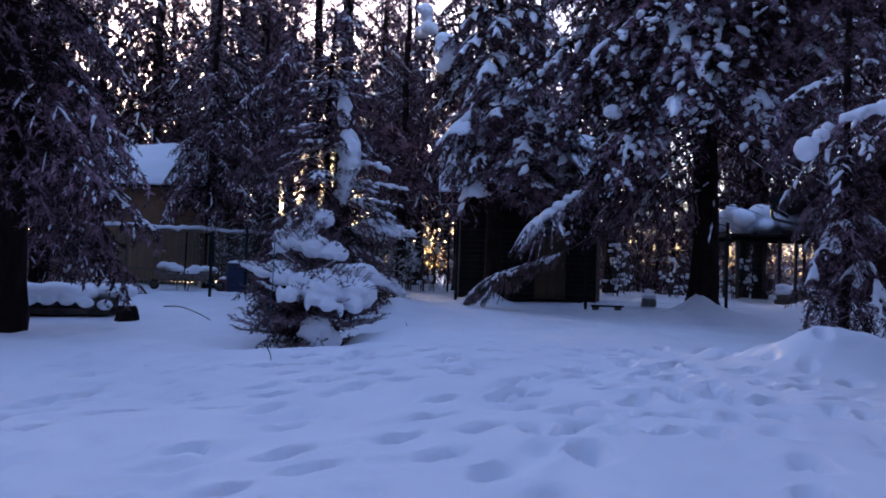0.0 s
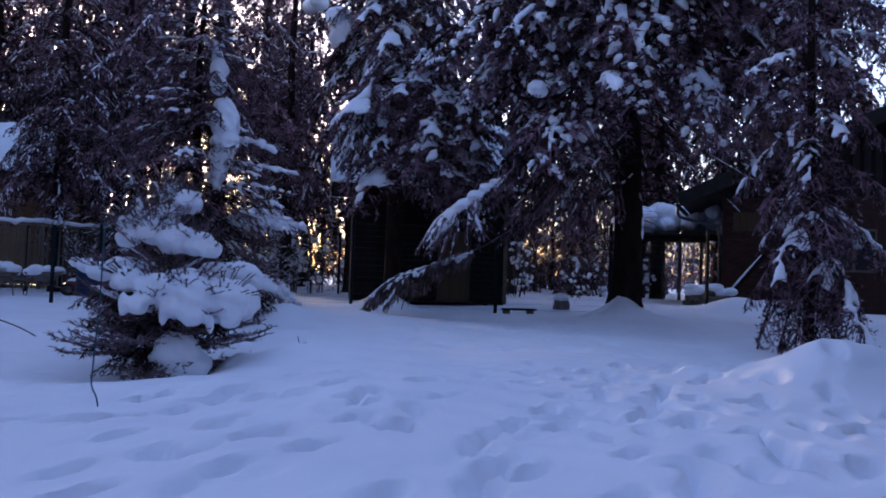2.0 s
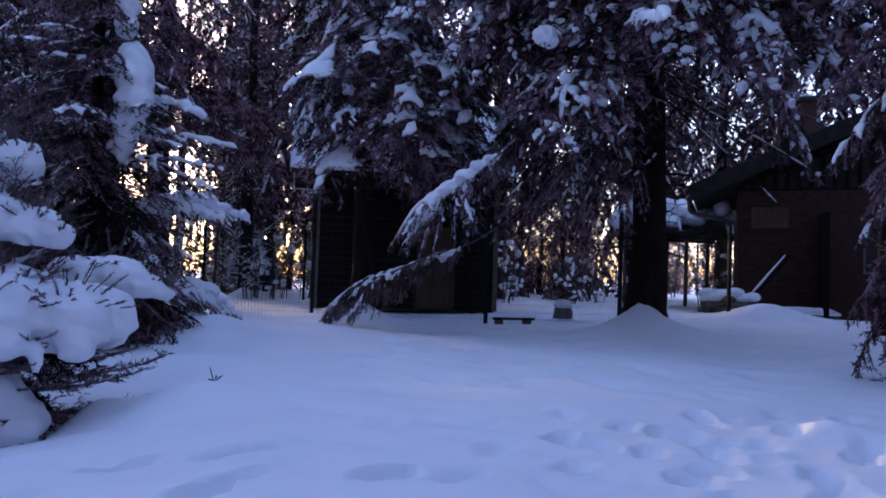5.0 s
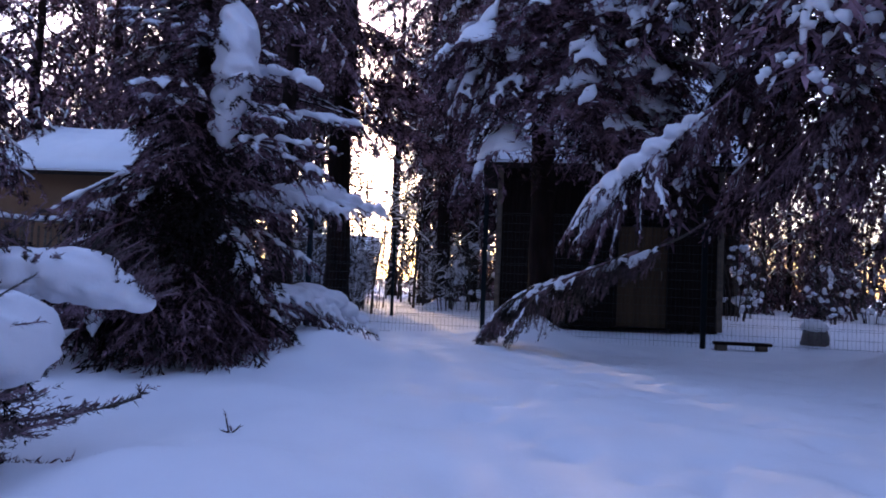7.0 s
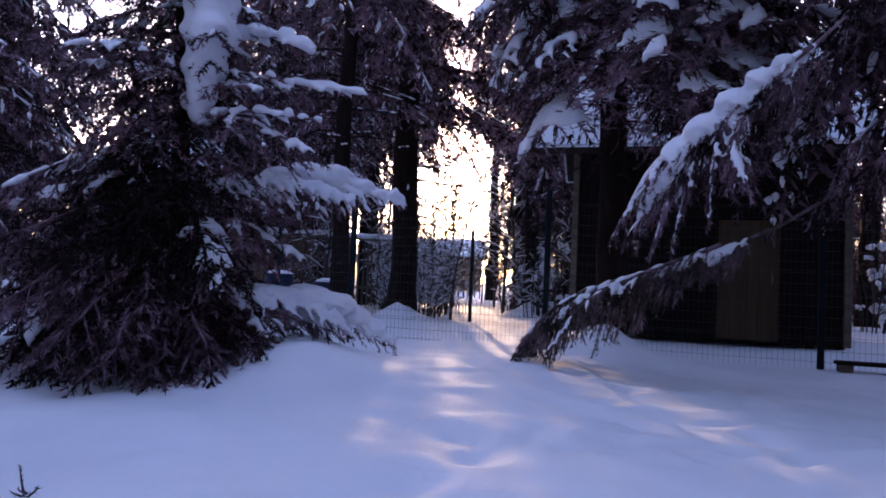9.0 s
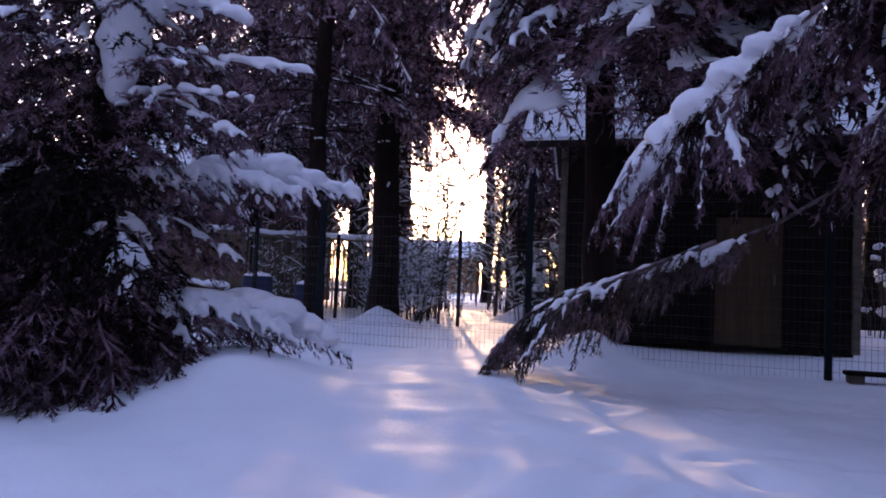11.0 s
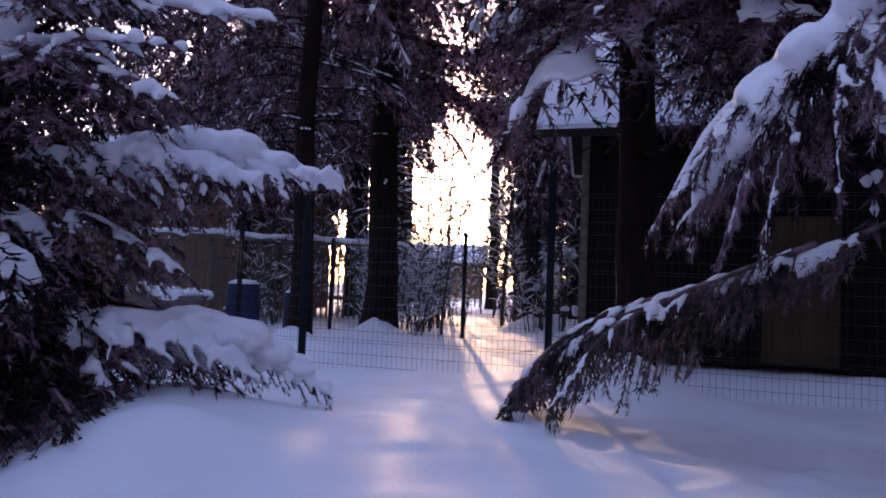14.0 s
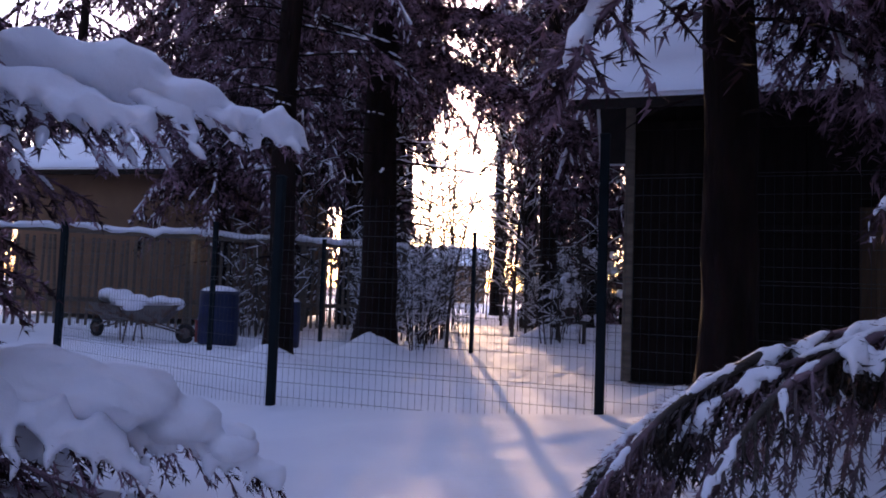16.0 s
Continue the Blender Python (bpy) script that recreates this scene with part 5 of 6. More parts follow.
part("wall", box_geo(8.0, 6.0, 3.0, 0.02, (0, 0, 1.5)), PLASTER, far_house, smooth=False)
for sgn in (1, -1):
    part("roof", box_geo(8.8, 3.9, 0.15, 0.02), ROOF_EDGE, far_house, smooth=False, m=pose(0, -1.75 * sgn, 3.9, 26 * sgn))
    part("roof_snow", snow_slab([(-4.4 * sgn, -3.6 * sgn, 3.2), (4.4 * sgn, -3.6 * sgn, 3.2), (4.4 * sgn, 0, 4.9), (-4.4 * sgn, 0, 4.9)], 0.35, rng, 16, 10), SNOW, far_house, "snow on the roof")

# ---- wheelbarrows, barrels and other yard things ----
def wheelbarrow(x, y, turn, load):
    root = thing("wheelbarrow", pose(x, y, gz(x, y), 0, 0, turn), "old steel wheelbarrow heaped with snow, standing by the fence", "wheelbarrow", "wheelbarrows")
    a = np.array([(-0.42, -0.3, 0.62), (0.5, -0.3, 0.66), (0.5, 0.3, 0.66), (-0.42, 0.3, 0.62)])
    b = np.array([(-0.22, -0.18, 0.34), (0.22, -0.18, 0.34), (0.22, 0.18, 0.34), (-0.22, 0.18, 0.34)])
    f = [[i, (i + 1) % 4, (i + 1) % 4 + 4, i + 4] for i in range(4)] + [[4, 5, 6, 7]]
    inner = np.concatenate([a * [0.97, 0.97, 1], b * [0.95, 0.95, 1] + [0, 0, 0.015]])
    g = Geo().add(np.concatenate([a, b]), f).add(inner, [q[::-1] for q in f])
    g.add(*tube(np.concatenate([a, a[:1]]), 0.014, 6))
    part("tray", g, STEEL, root, smooth=False)
    wheel = part("wheel", Geo().add(*tube([(0.62 + 0.13 * math.cos(t), 0, 0.18 + 0.13 * math.sin(t)) for t in np.linspace(0, 6.2832, 22)], 0.045, 8)), RUBBER, root)
    part("rim", Geo().add(*tube([(0.62, -0.03, 0.18), (0.62, 0.03, 0.18)], 0.1, 14)), STEEL, wheel)
    for s_ in (-1, 1):
        part("handle", Geo().add(*tube(curve_points([(0.62, 0.09 * s_, 0.18), (0.1, 0.2 * s_, 0.32), (-0.5, 0.27 * s_, 0.44), (-1.0, 0.29 * s_, 0.56)], 14), 0.017, 7)), STEEL, root)
        part("leg", Geo().add(*tube([(-0.3, 0.22 * s_, 0.4), (-0.36, 0.24 * s_, 0.0)], 0.015, 6)), STEEL, root)
    g = Geo()
    rg = np.random.default_rng(int(100 * load))
    for _ in range(10):
        g.add(*blob((rg.uniform(-0.3, 0.4), rg.uniform(-0.2, 0.2), 0.62 + load * rg.uniform(0.0, 0.2)), (0.2, 0.17, 0.12), 10, 7))
    part("snow", melted(g, 0.03), None, root, "rounded heap of snow in the tray")
    return root


wheelbarrow(-8.9, 23.3, 170, 1.1)
wheelbarrow(-7.8, 22.8, 20, 0.7)


def barrel(x, y, r, h, mat, label):
    root = thing("barrel", pose(x, y, gz(x, y) - 0.05), label, "barrel")
    z = np.linspace(0, h, 16)
    rr = r * (1 + 0.05 * np.sin(np.pi * z / h) + 0.025 * (np.abs(((z / h * 3) % 1) - 0.5) < 0.1))
    part("body", Geo().add(*tube(np.stack([0 * z, 0 * z, z], 1), rr, 24)), mat, root)
    part("rim", Geo().add(*tube([(r * math.cos(t), r * math.sin(t), h) for t in np.linspace(0, 6.2832, 26)], 0.018, 6)), mat, root)
    part("snow", Geo().add(*blob((0, 0, h), (r * 0.96, r * 0.96, 0.11), 18, 8, 0.02, RNG)), SNOW_TREE, root, "cap of snow")
    return root


barrel(-6.75, 23.3, 0.33, 0.98, BARREL, "dark blue plastic barrel with a cap of snow")
barrel(-7.25, 23.7, 0.22, 0.45, RED, "faded red tub standing beside the barrel in snow")
barrel(-5.8, 23.9, 0.3, 0.85, BARREL, "second dark blue barrel behind the spruce trunk")

pile = thing("timber_pile", pose(-7.0, 12.3, gz(-7.0, 12.3), 0, 0, 12), "low stack of timber buried under a long snow cushion", "timber pile")
rng = np.random.default_rng(87)
for k in range(12):
    row = k // 6
    part("log", Geo().add(*tube([(-1.25 + rng.normal(0, 0.05), -0.4 + 0.15 * (k % 6) + 0.07 * row, 0.1 + 0.14 * row), (1.25 + rng.normal(0, 0.06), -0.4 + 0.15 * (k % 6) + 0.07 * row, 0.1 + 0.14 * row)], 0.07, 9)), BARK_GREY, pile)
g = Geo()
for k in range(30):
    g.add(*blob((rng.uniform(-1.25, 1.35), rng.uniform(-0.4, 0.4), 0.4 + rng.uniform(-0.03, 0.04)), (0.3, 0.24, 0.14), 12, 7))
for k in range(9):
    g.add(*blob((-1.2 + 0.3 * k, -0.5, 0.26 + rng.uniform(-0.05, 0.05)), (0.14, 0.1, 0.1), 10, 6))
part("snow", melted(g, 0.035), None, pile, "long smooth cushion of snow")
stump = thing("stump", pose(-5.2, 11.75, gz(-5.2, 11.75) - 0.03), "short dark stump with a thin snow cap", "stump")
part("stump", Geo().add(*tube([(0, 0, 0), (0, 0, 0.1), (0, 0, 0.22), (0, 0, 0.28)], [0.2, 0.19, 0.17, 0.13], 16, 1, 0.04, RNG)), BARK, stump)
part("snow", Geo().add(*blob((0, 0, 0.28), (0.14, 0.14, 0.05), 14, 6)), SNOW_TREE, stump, "thin cap of snow")
stick_ = thing("stick", pose(-4.4, 12.2, gz(-4.4, 12.2), 0, 0, -25), "bent dry branch lying half in the snow", "branch")
part("stick", Geo().add(*tube(curve_points([(-0.5, 0, 0.16), (-0.1, 0.02, 0.17), (0.4, 0, 0.05), (0.7, -0.05, -0.05)], 12), np.linspace(0.012, 0.006, 12), 5)), DRY, stick_)

capped = thing("garden_stump", pose(5.3, 18.1, gz(5.3, 18.1) - 0.06), "short grey stump capped with a round cushion of snow", "stump")
part("stump", Geo().add(*tube([(0, 0, -0.05), (0, 0, 0.12), (0, 0, 0.26)], [0.2, 0.18, 0.17], 14, 1, 0.05, RNG)), STONE, capped)
part("snow", Geo().add(*blob((0, 0, 0.26), (0.19, 0.19, 0.12), 16, 8, 0.02, RNG)), SNOW_TREE, capped, "round cushion of snow")
bench = thing("plank_bench", pose(4.1, 17.65, gz(4.1, 17.65) - 0.02, 0, 0, 4), "low dark plank laid on a block beside the fence post", "bench")
part("plank", box_geo(0.8, 0.16, 0.045, 0.006, (0.05, 0, 0.12)), PLANK, bench, smooth=False)
part("block", box_geo(0.14, 0.14, 0.12, 0.008, (-0.25, 0, 0.05)), RAW_WOOD, bench, smooth=False)
part("block", box_geo(0.14, 0.14, 0.12, 0.008, (0.32, 0, 0.05)), RAW_WOOD, bench, smooth=False)

rod = thing("garden_stake", pose(-1.69, 7.1, gz(-1.69, 7.1)), "thin blue-green flexible rod stuck in the snow", "stake")
part("rod", Geo().add(*tube(curve_points([(0.02, 0.0, -0.08), (0.0, 0, 0.05), (-0.035, 0, 0.14), (-0.03, 0, 0.3), (-0.01, 0, 0.7), (0.0, 0, 1.25)], 26), 0.005, 6)), CORD, rod)
sprout = thing("twig", pose(-0.47, 10.65, gz(-0.47, 10.65)) @ Matrix.Scale(0.9, 4), "tiny spruce tip poking through the open snow", "twig")
g = Geo()
sg = [((0, 0, -0.05), (-0.05, 0, 0.13)), ((0, 0, 0.0), (0.06, 0.0, 0.05)), ((0, 0, 0.0), (-0.06, -0.02, 0.02)), ((0.0, 0, 0.02), (0.02, -0.06, 0.05))]
for a, b in sg:
    g.add(*tube(np.linspace(a, b, 3), [0.006, 0.005, 0.002], 5))
g.add(*needle_tris(np.array([a for a, _ in sg], float), np.array([b for _, b in sg], float), 260, 0.022, 0.006, RNG))
part("shoot", g, NEEDLE_FROST, sprout)
post_box = thing("low_post", pose(-2.12, 3.3, gz(-2.12, 3.3) - 0.05), "short dark wooden stub standing in the snow", "post")
part("stub", Geo().add(*tube([(0, 0, 0), (0, 0, 0.1), (0.01, 0, 0.17)], [0.035, 0.03, 0.02], 9, 1, 0.05, RNG)), BARK, post_box)

# ---- forest behind ----
def forest_kind(seed, height, crown, reach, boughs, cheap):
    """Trunk, crown and snow of one kind of forest spruce."""
    rng = np.random.default_rng(seed)
    _, lib = cheap
    crown_g, snow_g = Geo(), Geo()
    for k in range(boughs):
        f = (k + rng.random()) / boughs
        z = crown + (height - crown) * f**1.1
        s = (reach * (1 - f) ** 0.7 + 0.25 * f) * rng.uniform(0.75, 1.15)
        m = pose(0, 0, z, 0, np.interp(f, [0, 1], [34, -18]) + rng.normal(0, 7), k * 137.5 + rng.normal(0, 20)) @ Matrix.Diagonal((s, s * rng.uniform(0.8, 1.2), s, 1))
        a, b = lib[rng.integers(len(lib))]
        crown_g.join(a, m)
        if rng.random() < 0.85:
            snow_g.join(b, m)
    return trunk_geo(height, 0.012 * height, rng, sides=9).mesh("trunk", BARK), crown_g.mesh("crown", NEEDLE), snow_g.mesh("snow", SNOW_TREE)


def cheap_boughs(count, seed, density, nlen, nwid, per_m, snow_r, sides=5):
    """Boughs one metre long, as bare triangles to be joined."""
    rng = np.random.default_rng(seed)
    out = []
    for _ in range(count):
        ax = sagging(1.0, 0.1, rng.uniform(0.45, 0.8), rng)
        mains, shoots = twig_layout(ax, 0.36, rng, per_m, 0.5, 0.1, sub=False)
        a0 = np.concatenate([q[:-1] for q in mains] + [ax[1:-1]])
        a1 = np.concatenate([q[1:] for q in mains] + [ax[2:]])
        g = Geo().add(*tube(ax[::3], np.linspace(0.012, 0.003, 4), 3))
        g.add(*needle_tris(a0, a1, density, nlen, nwid, rng))
        s = Geo()
        for q in mains:
            line = curve_points(q, 10)
            for _ in range(rng.integers(0, 3)):
                k0 = rng.integers(0, 8)
                r = np.array([0.4, 1.0, 0.35]) * snow_r * rng.uniform(0.5, 1.3)
                s.add(*tube(line[k0:k0 + 3] + [0, 0, 0.4 * snow_r], r[:len(line[k0:k0 + 3])], sides, 0.7))
        for k0 in (1, 3, 5, 7):
            if rng.random() < 0.6:
                r = snow_r * rng.uniform(0.5, 1.2, 2)
                s.add(*tube(ax[k0:k0 + 2] + [0, 0, 0.4 * snow_r], r, sides, 0.7))
        out.append((g, s))
    return 1.0, out


CHEAP = cheap_boughs(6, 61, 115, 0.05, 0.028, 15, 0.014, 3)
FAR = cheap_boughs(5, 62, 16, 0.13, 0.085, 8, 0.026, 3)
KINDS = [forest_kind(71, 15, 4.2, 3.3, 64, CHEAP), forest_kind(72, 18, 5.6, 3.6, 64, CHEAP), forest_kind(73, 13, 3.2, 2.8, 58, CHEAP), forest_kind(74, 19, 9.5, 3.0, 48, CHEAP), forest_kind(75, 6.5, 0.5, 2.0, 46, CHEAP)]
FOREST = [ # x, y, kind, turn, size
    (-11.5, 34.5, 0, 0, 1.0), (-15.5, 22.5, 1, 80, 1.0), (-14.4, 22.8, 0, 10, 1.0), (-8.8, 29.5, 1, 40, 1.05), (-17, 30, 0, 200, 1.2),
    (0.6, 26.2, 1, 10, 1.0), (2.8, 24.6, 0, 120, 0.9), (5.4, 25.5, 3, 60, 0.8), (4.0, 30.5, 1, 20, 1.1), (12.6, 29.5, 2, 90, 1.3),
    # this row's last two stand out of view, added to block light from the east
    (-3.2, 34.5, 3, 15, 1.0), (-7.6, 34.2, 3, 95, 0.95), (-8.8, 36.5, 3, 200, 1.05), (-1.8, 37.5, 3, 300, 1.05), (-9.6, 38.4, 3, 60, 1.1), (-6.3, 43.5, 3, 170, 1.1), (-11.6, 40.0, 3, 250, 1.1), (-4.6, 47.0, 3, 120, 1.1), (9.9, 6.5, 0, 70, 1.1), (9.0, 2.5, 1, 120, 1.0),
    (-1.2, 33.5, 0, 30, 0.95), (-0.4, 36.5, 4, 80, 1.3), (-2.0, 40.0, 4, 140, 1.4), (-2.6, 46.0, 1, 0, 1.0), (-2.4, 36.0, 4, 200, 1.0), (17.0, 31.0, 1, 40, 1.1), (17.5, 19.5, 0, 250, 1.1), (9.8, 14.8, 3, 100, 0.85),
    (1.6, 33.5, 0, 75, 1.1), (-8.9, 33.2, 3, 45, 0.8), (-3.6, 40.5, 3, 100, 0.9), (-9.8, 41.0, 3, 10, 0.9), (-2.7, 36.5, 3, 260, 0.8), (-8.2, 31.5, 3, 20, 0.75), (21, 29, 1, 140, 1.2), (-14.3, 34.5, 1, 10, 1.45),
    (-12.6, 37.0, 1, 15, 1.3), (-17.5, 35.5, 1, 115, 1.25), (-9.0, 34.0, 1, 215, 1.15), (14.2, 33.5, 1, 300, 1.25), (12.4, 27.6, 1, 160, 1.1), (19.5, 30.5, 0, 60, 1.3),
    (22.0, 24.5, 0, 10, 1.2), (6.8, 28.5, 1, 130, 1.1),
    (-12.5, 20.5, 4, 30, 1.2), (6.4, 31.0, 4, 90, 1.1), (8.6, 33.4, 4, 140, 1.2), (11.0, 36.2, 4, 20, 1.2), (7.4, 36.5, 4, 200, 1.2), (9.9, 30.4, 4, 310, 1.0), (8.9, 37.0, 4, 250, 1.3), (11.2, 40.0, 4, 340, 1.3), (14.4, 41.0, 4, 10, 1.3), (13.0, 37.5, 4, 50, 1.2), (15.4, 35.0, 4, 250, 1.2), (-10.6, 39.0, 4, 33, 1.2),
    (-15.8, 40.0, 1, 40, 1.3), (-20.5, 38.0, 1, 140, 1.3),
]
for fx, fy, kind, turn, size in FOREST:
    tm, cm, sm_ = KINDS[kind]
    root = thing("spruce_tree", pose(fx, fy, gz(fx, fy) - 0.05, 0, 0, turn) @ Matrix.Diagonal((size, size, size, 1)), "tall forest spruce with snow-dusted drooping boughs", "tree", "forest spruces")
    part("trunk", tm, None, root)
    tagged(part("crown", cm, None, root), kind="stuff")
    tagged(part("snow", sm_, None, root, "snow lying on the boughs"), kind="stuff")

snowy = [o for o in bpy.data.objects if o.parent is None and o.name.startswith("spruce_tree") and abs(o.matrix_basis.translation.x - 0.6) < 0.01 and abs(o.matrix_basis.translation.y - 26.2) < 0.01][0]
g = Geo()
for x, z, r in ((-1.0, 9.9, 0.35), (-0.6, 9.4, 0.4), (-0.2, 8.9, 0.45), (0.2, 8.4, 0.5), (0.45, 7.9, 0.5), (0.7, 7.3, 0.42), (0.3, 7.5, 0.35), (0.9, 6.9, 0.3)):
    for _ in range(3):
        g.add(*blob((x - 0.6 + RNG.normal(0, 0.18), -1.3 + RNG.normal(0, 0.25), z - snowy.matrix_basis.translation.z + RNG.normal(0, 0.12)), (r * 0.75, r * 0.7, r * 0.6), 12, 8))
part("snow_mass", melted(g, 0.07, 3), None, snowy, "great clumps of snow on the high boughs", m=pose(0, 0, 0, 0, 0, -10))

# ---- bare saplings and far woods ----
def sapling_geo(rng, height, r, lean, branches, snow=True):
    """A bare young tree: stem, branches and twigs, with lines of snow on them."""
    g, s = Geo(), Geo()
    z = np.linspace(0, 1, 7)
    stem = np.stack([lean[0] * height * z**1.5 + 0.04 * np.sin(5 * z), lean[1] * height * z**1.5, height * z], 1)
    g.add(*tube(stem, r * (1 - 0.85 * z), 5))
    for _ in range(branches):
        u = rng.uniform(0.12, 0.97)
        p = np.array([np.interp(u, z, stem[:, c]) for c in range(3)])
        a = rng.uniform(0, 6.283)
        d = np.array([math.cos(a), math.sin(a), rng.uniform(0.3, 1.4)])
        d /= np.linalg.norm(d)
        ln = height * rng.uniform(0.1, 0.28) * (1.15 - u)**0.5
        q = np.array([p + d * ln * w + np.array([0, 0, -0.25 * ln * w * w]) for w in (0, 0.4, 0.75, 1.0)])
        g.add(*tube(q, r * 0.35 * np.array([1, 0.75, 0.5, 0.2]) + 0.002, 3))
        if snow and rng.random() < 0.6:
            s.add(*tube(q + [0, 0, 0.012], [0.004, 0.016, 0.014, 0.004], 4))
        for _ in range(3):
            w = rng.uniform(0.3, 0.95)
            b = p + d * ln * w + np.array([0, 0, -0.25 * ln * w * w])
            e = d + rng.normal(0, 0.6, 3)
            e /= np.linalg.norm(e)
            tip = b + e * ln * rng.uniform(0.25, 0.5)
            g.add(*tube(np.array([b, 0.5 * (b + tip) + [0, 0, 0.01], tip]), np.array([0.16, 0.12, 0.05]) * r + 0.0015, 3))
            if snow and rng.random() < 0.35:
                s.add(*tube(np.array([b, 0.5 * (b + tip), tip]) + [0, 0, 0.01], [0.004, 0.012, 0.004], 3))
    return g, s


rng = np.random.default_rng(91)
SAPLINGS = []
for k in range(7):
    g, s_ = sapling_geo(rng, rng.uniform(3.5, 6.5), rng.uniform(0.022, 0.045), (rng.normal(0, 0.12), rng.normal(0, 0.1)), 26)
    SAPLINGS.append((g.mesh("stem", BARK_GREY), s_.mesh("snow", SNOW_TREE), g, s_))
spots = []
while len(spots) < 44:
    d, a = rng.uniform(9.5, 24), radians(rng.uniform(-34, 34) + 15)
    x, y = 0.9 - d * math.sin(a), 15.5 + d * math.cos(a)
    if y < 25.3 or (-0.2 < x < 5.2 and y < 25) or min([math.hypot(x - p, y - q) for p, q in spots] + [9]) < 0.55 or (x < -9 and y < 33) or 4.9 < x + 0.315 * y < 6.8:
        continue
    spots.append((x, y))
for x, y in spots:
    stem, sn, _, _ = SAPLINGS[rng.integers(7)]
    sc = rng.uniform(0.7, 1.25)
    root = thing("sapling", pose(x, y, gz(x, y) - 0.05, 0, 0, rng.uniform(0, 360)) @ Matrix.Diagonal((sc, sc, sc, 1)), "thin bare sapling with lines of snow on its twigs", "tree", "bare saplings")
    part("stem", stem, None, root)
    tagged(part("snow", sn, None, root, "thin lines of snow"), kind="stuff")

for x, y, k, sc in ((-2.9, 30.5, 5, 1.7), (-6.6, 29.6, 6, 1.6), (-3.4, 36.0, 2, 1.9), (-7.8, 34.0, 4, 1.9), (-5.3, 31.4, 3, 1.3), (-5.0, 38.5, 6, 1.6)):
    stem, sn, _, _ = SAPLINGS[k]
    root = thing("sapling", pose(x, y, gz(x, y) - 0.05, 0, 0, 50 * k) @ Matrix.Diagonal((sc, sc, sc, 1)), "tall bare young tree with snow on its twigs", "tree", "bare saplings")
    part("stem", stem, None, root)
    tagged(part("snow", sn, None, root, "thin lines of snow"), kind="stuff")

BUSHES = []
for k in range(4):
    bg, bs = Geo(), Geo()
    for _ in range(9):
        a, ln = rng.uniform(0, 6.283), rng.uniform(0.08, 0.34)
        g, s_ = sapling_geo(rng, rng.uniform(1.6, 2.9), rng.uniform(0.009, 0.018), (ln * math.cos(a), ln * math.sin(a)), 8)
        m = pose(0.2 * math.cos(a), 0.2 * math.sin(a), 0)
        bg.join(g, m)
        bs.join(s_, m)
    BUSHES.append((bg.mesh("stem", BARK_GREY), bs.mesh("snow", SNOW_TREE)))
for k in range(34):
    y = 25.2 + 11 * (k + rng.random()) / 34
    x = 2.2 - 0.315 * (y - 7) + rng.uniform(-4.2, 3.4)
    if math.hypot(x + 1.7, y - 28.4) < 0.6 or 4.9 < x + 0.315 * y < 7.0:
        continue
    sc = rng.uniform(0.75, 1.15)
    root = thing("bush", pose(x, y, gz(x, y) - 0.05, 0, 0, rng.uniform(0, 360)) @ Matrix.Diagonal((sc, sc, sc, 1)), "bare leafless bush with snow on its thin stems", "bush", "bare bushes")
    part("stem", BUSHES[k % 4][0], None, root)
    tagged(part("snow", BUSHES[k % 4][1], None, root, "thin lines of snow"), kind="stuff")

BIRCHES = []
for k in range(5):
    g, s_ = sapling_geo(rng, rng.uniform(7.0, 9.5), rng.uniform(0.035, 0.06), (rng.normal(0, 0.06), rng.normal(0, 0.06)), 64)
    BIRCHES.append((g.mesh("stem", BARK_GREY), s_.mesh("snow", SNOW_TREE)))
for k in range(16):
    y = 29 + 24 * (k + rng.random()) / 16
    x = 4.7 - 0.315 * y + rng.uniform(-4.2, 3.6) * (0.6 + 0.012 * y)
    if 5.1 < x + 0.315 * y < 6.7 and (y < 38 or k % 3):
        continue
    sc = rng.uniform(0.75, 1.2)
    root = thing("young_tree", pose(x, y, gz(x, y) - 0.05, 0, 0, rng.uniform(0, 360)) @ Matrix.Diagonal((sc, sc, sc, 1)), "slender bare young tree with a net of fine twigs", "tree", "bare young trees")
    part("stem", BIRCHES[k % 5][0], None, root)
    if y < 36:
        tagged(part("snow", BIRCHES[k % 5][1], None, root, "thin lines of snow"), kind="stuff")

for k, (x, y) in enumerate(((-5.9, 32.0), (-5.2, 32.4), (-7.2, 36.0), (-6.5, 36.4), (-8.5, 41.0), (-7.9, 41.5), (-9.9, 46.0), (-7.3, 46.5), (-5.6, 34.3), (-8.8, 50.0))):
    root = thing("young_tree", pose(x, y, gz(x, y) - 0.05, 0, 0, 77 * k) @ Matrix.Diagonal((1.0, 1.0, 0.95, 1)), "slender bare young tree with a net of fine twigs", "tree", "bare young trees")
    part("stem", BIRCHES[(k + 2) % 5][0], None, root)

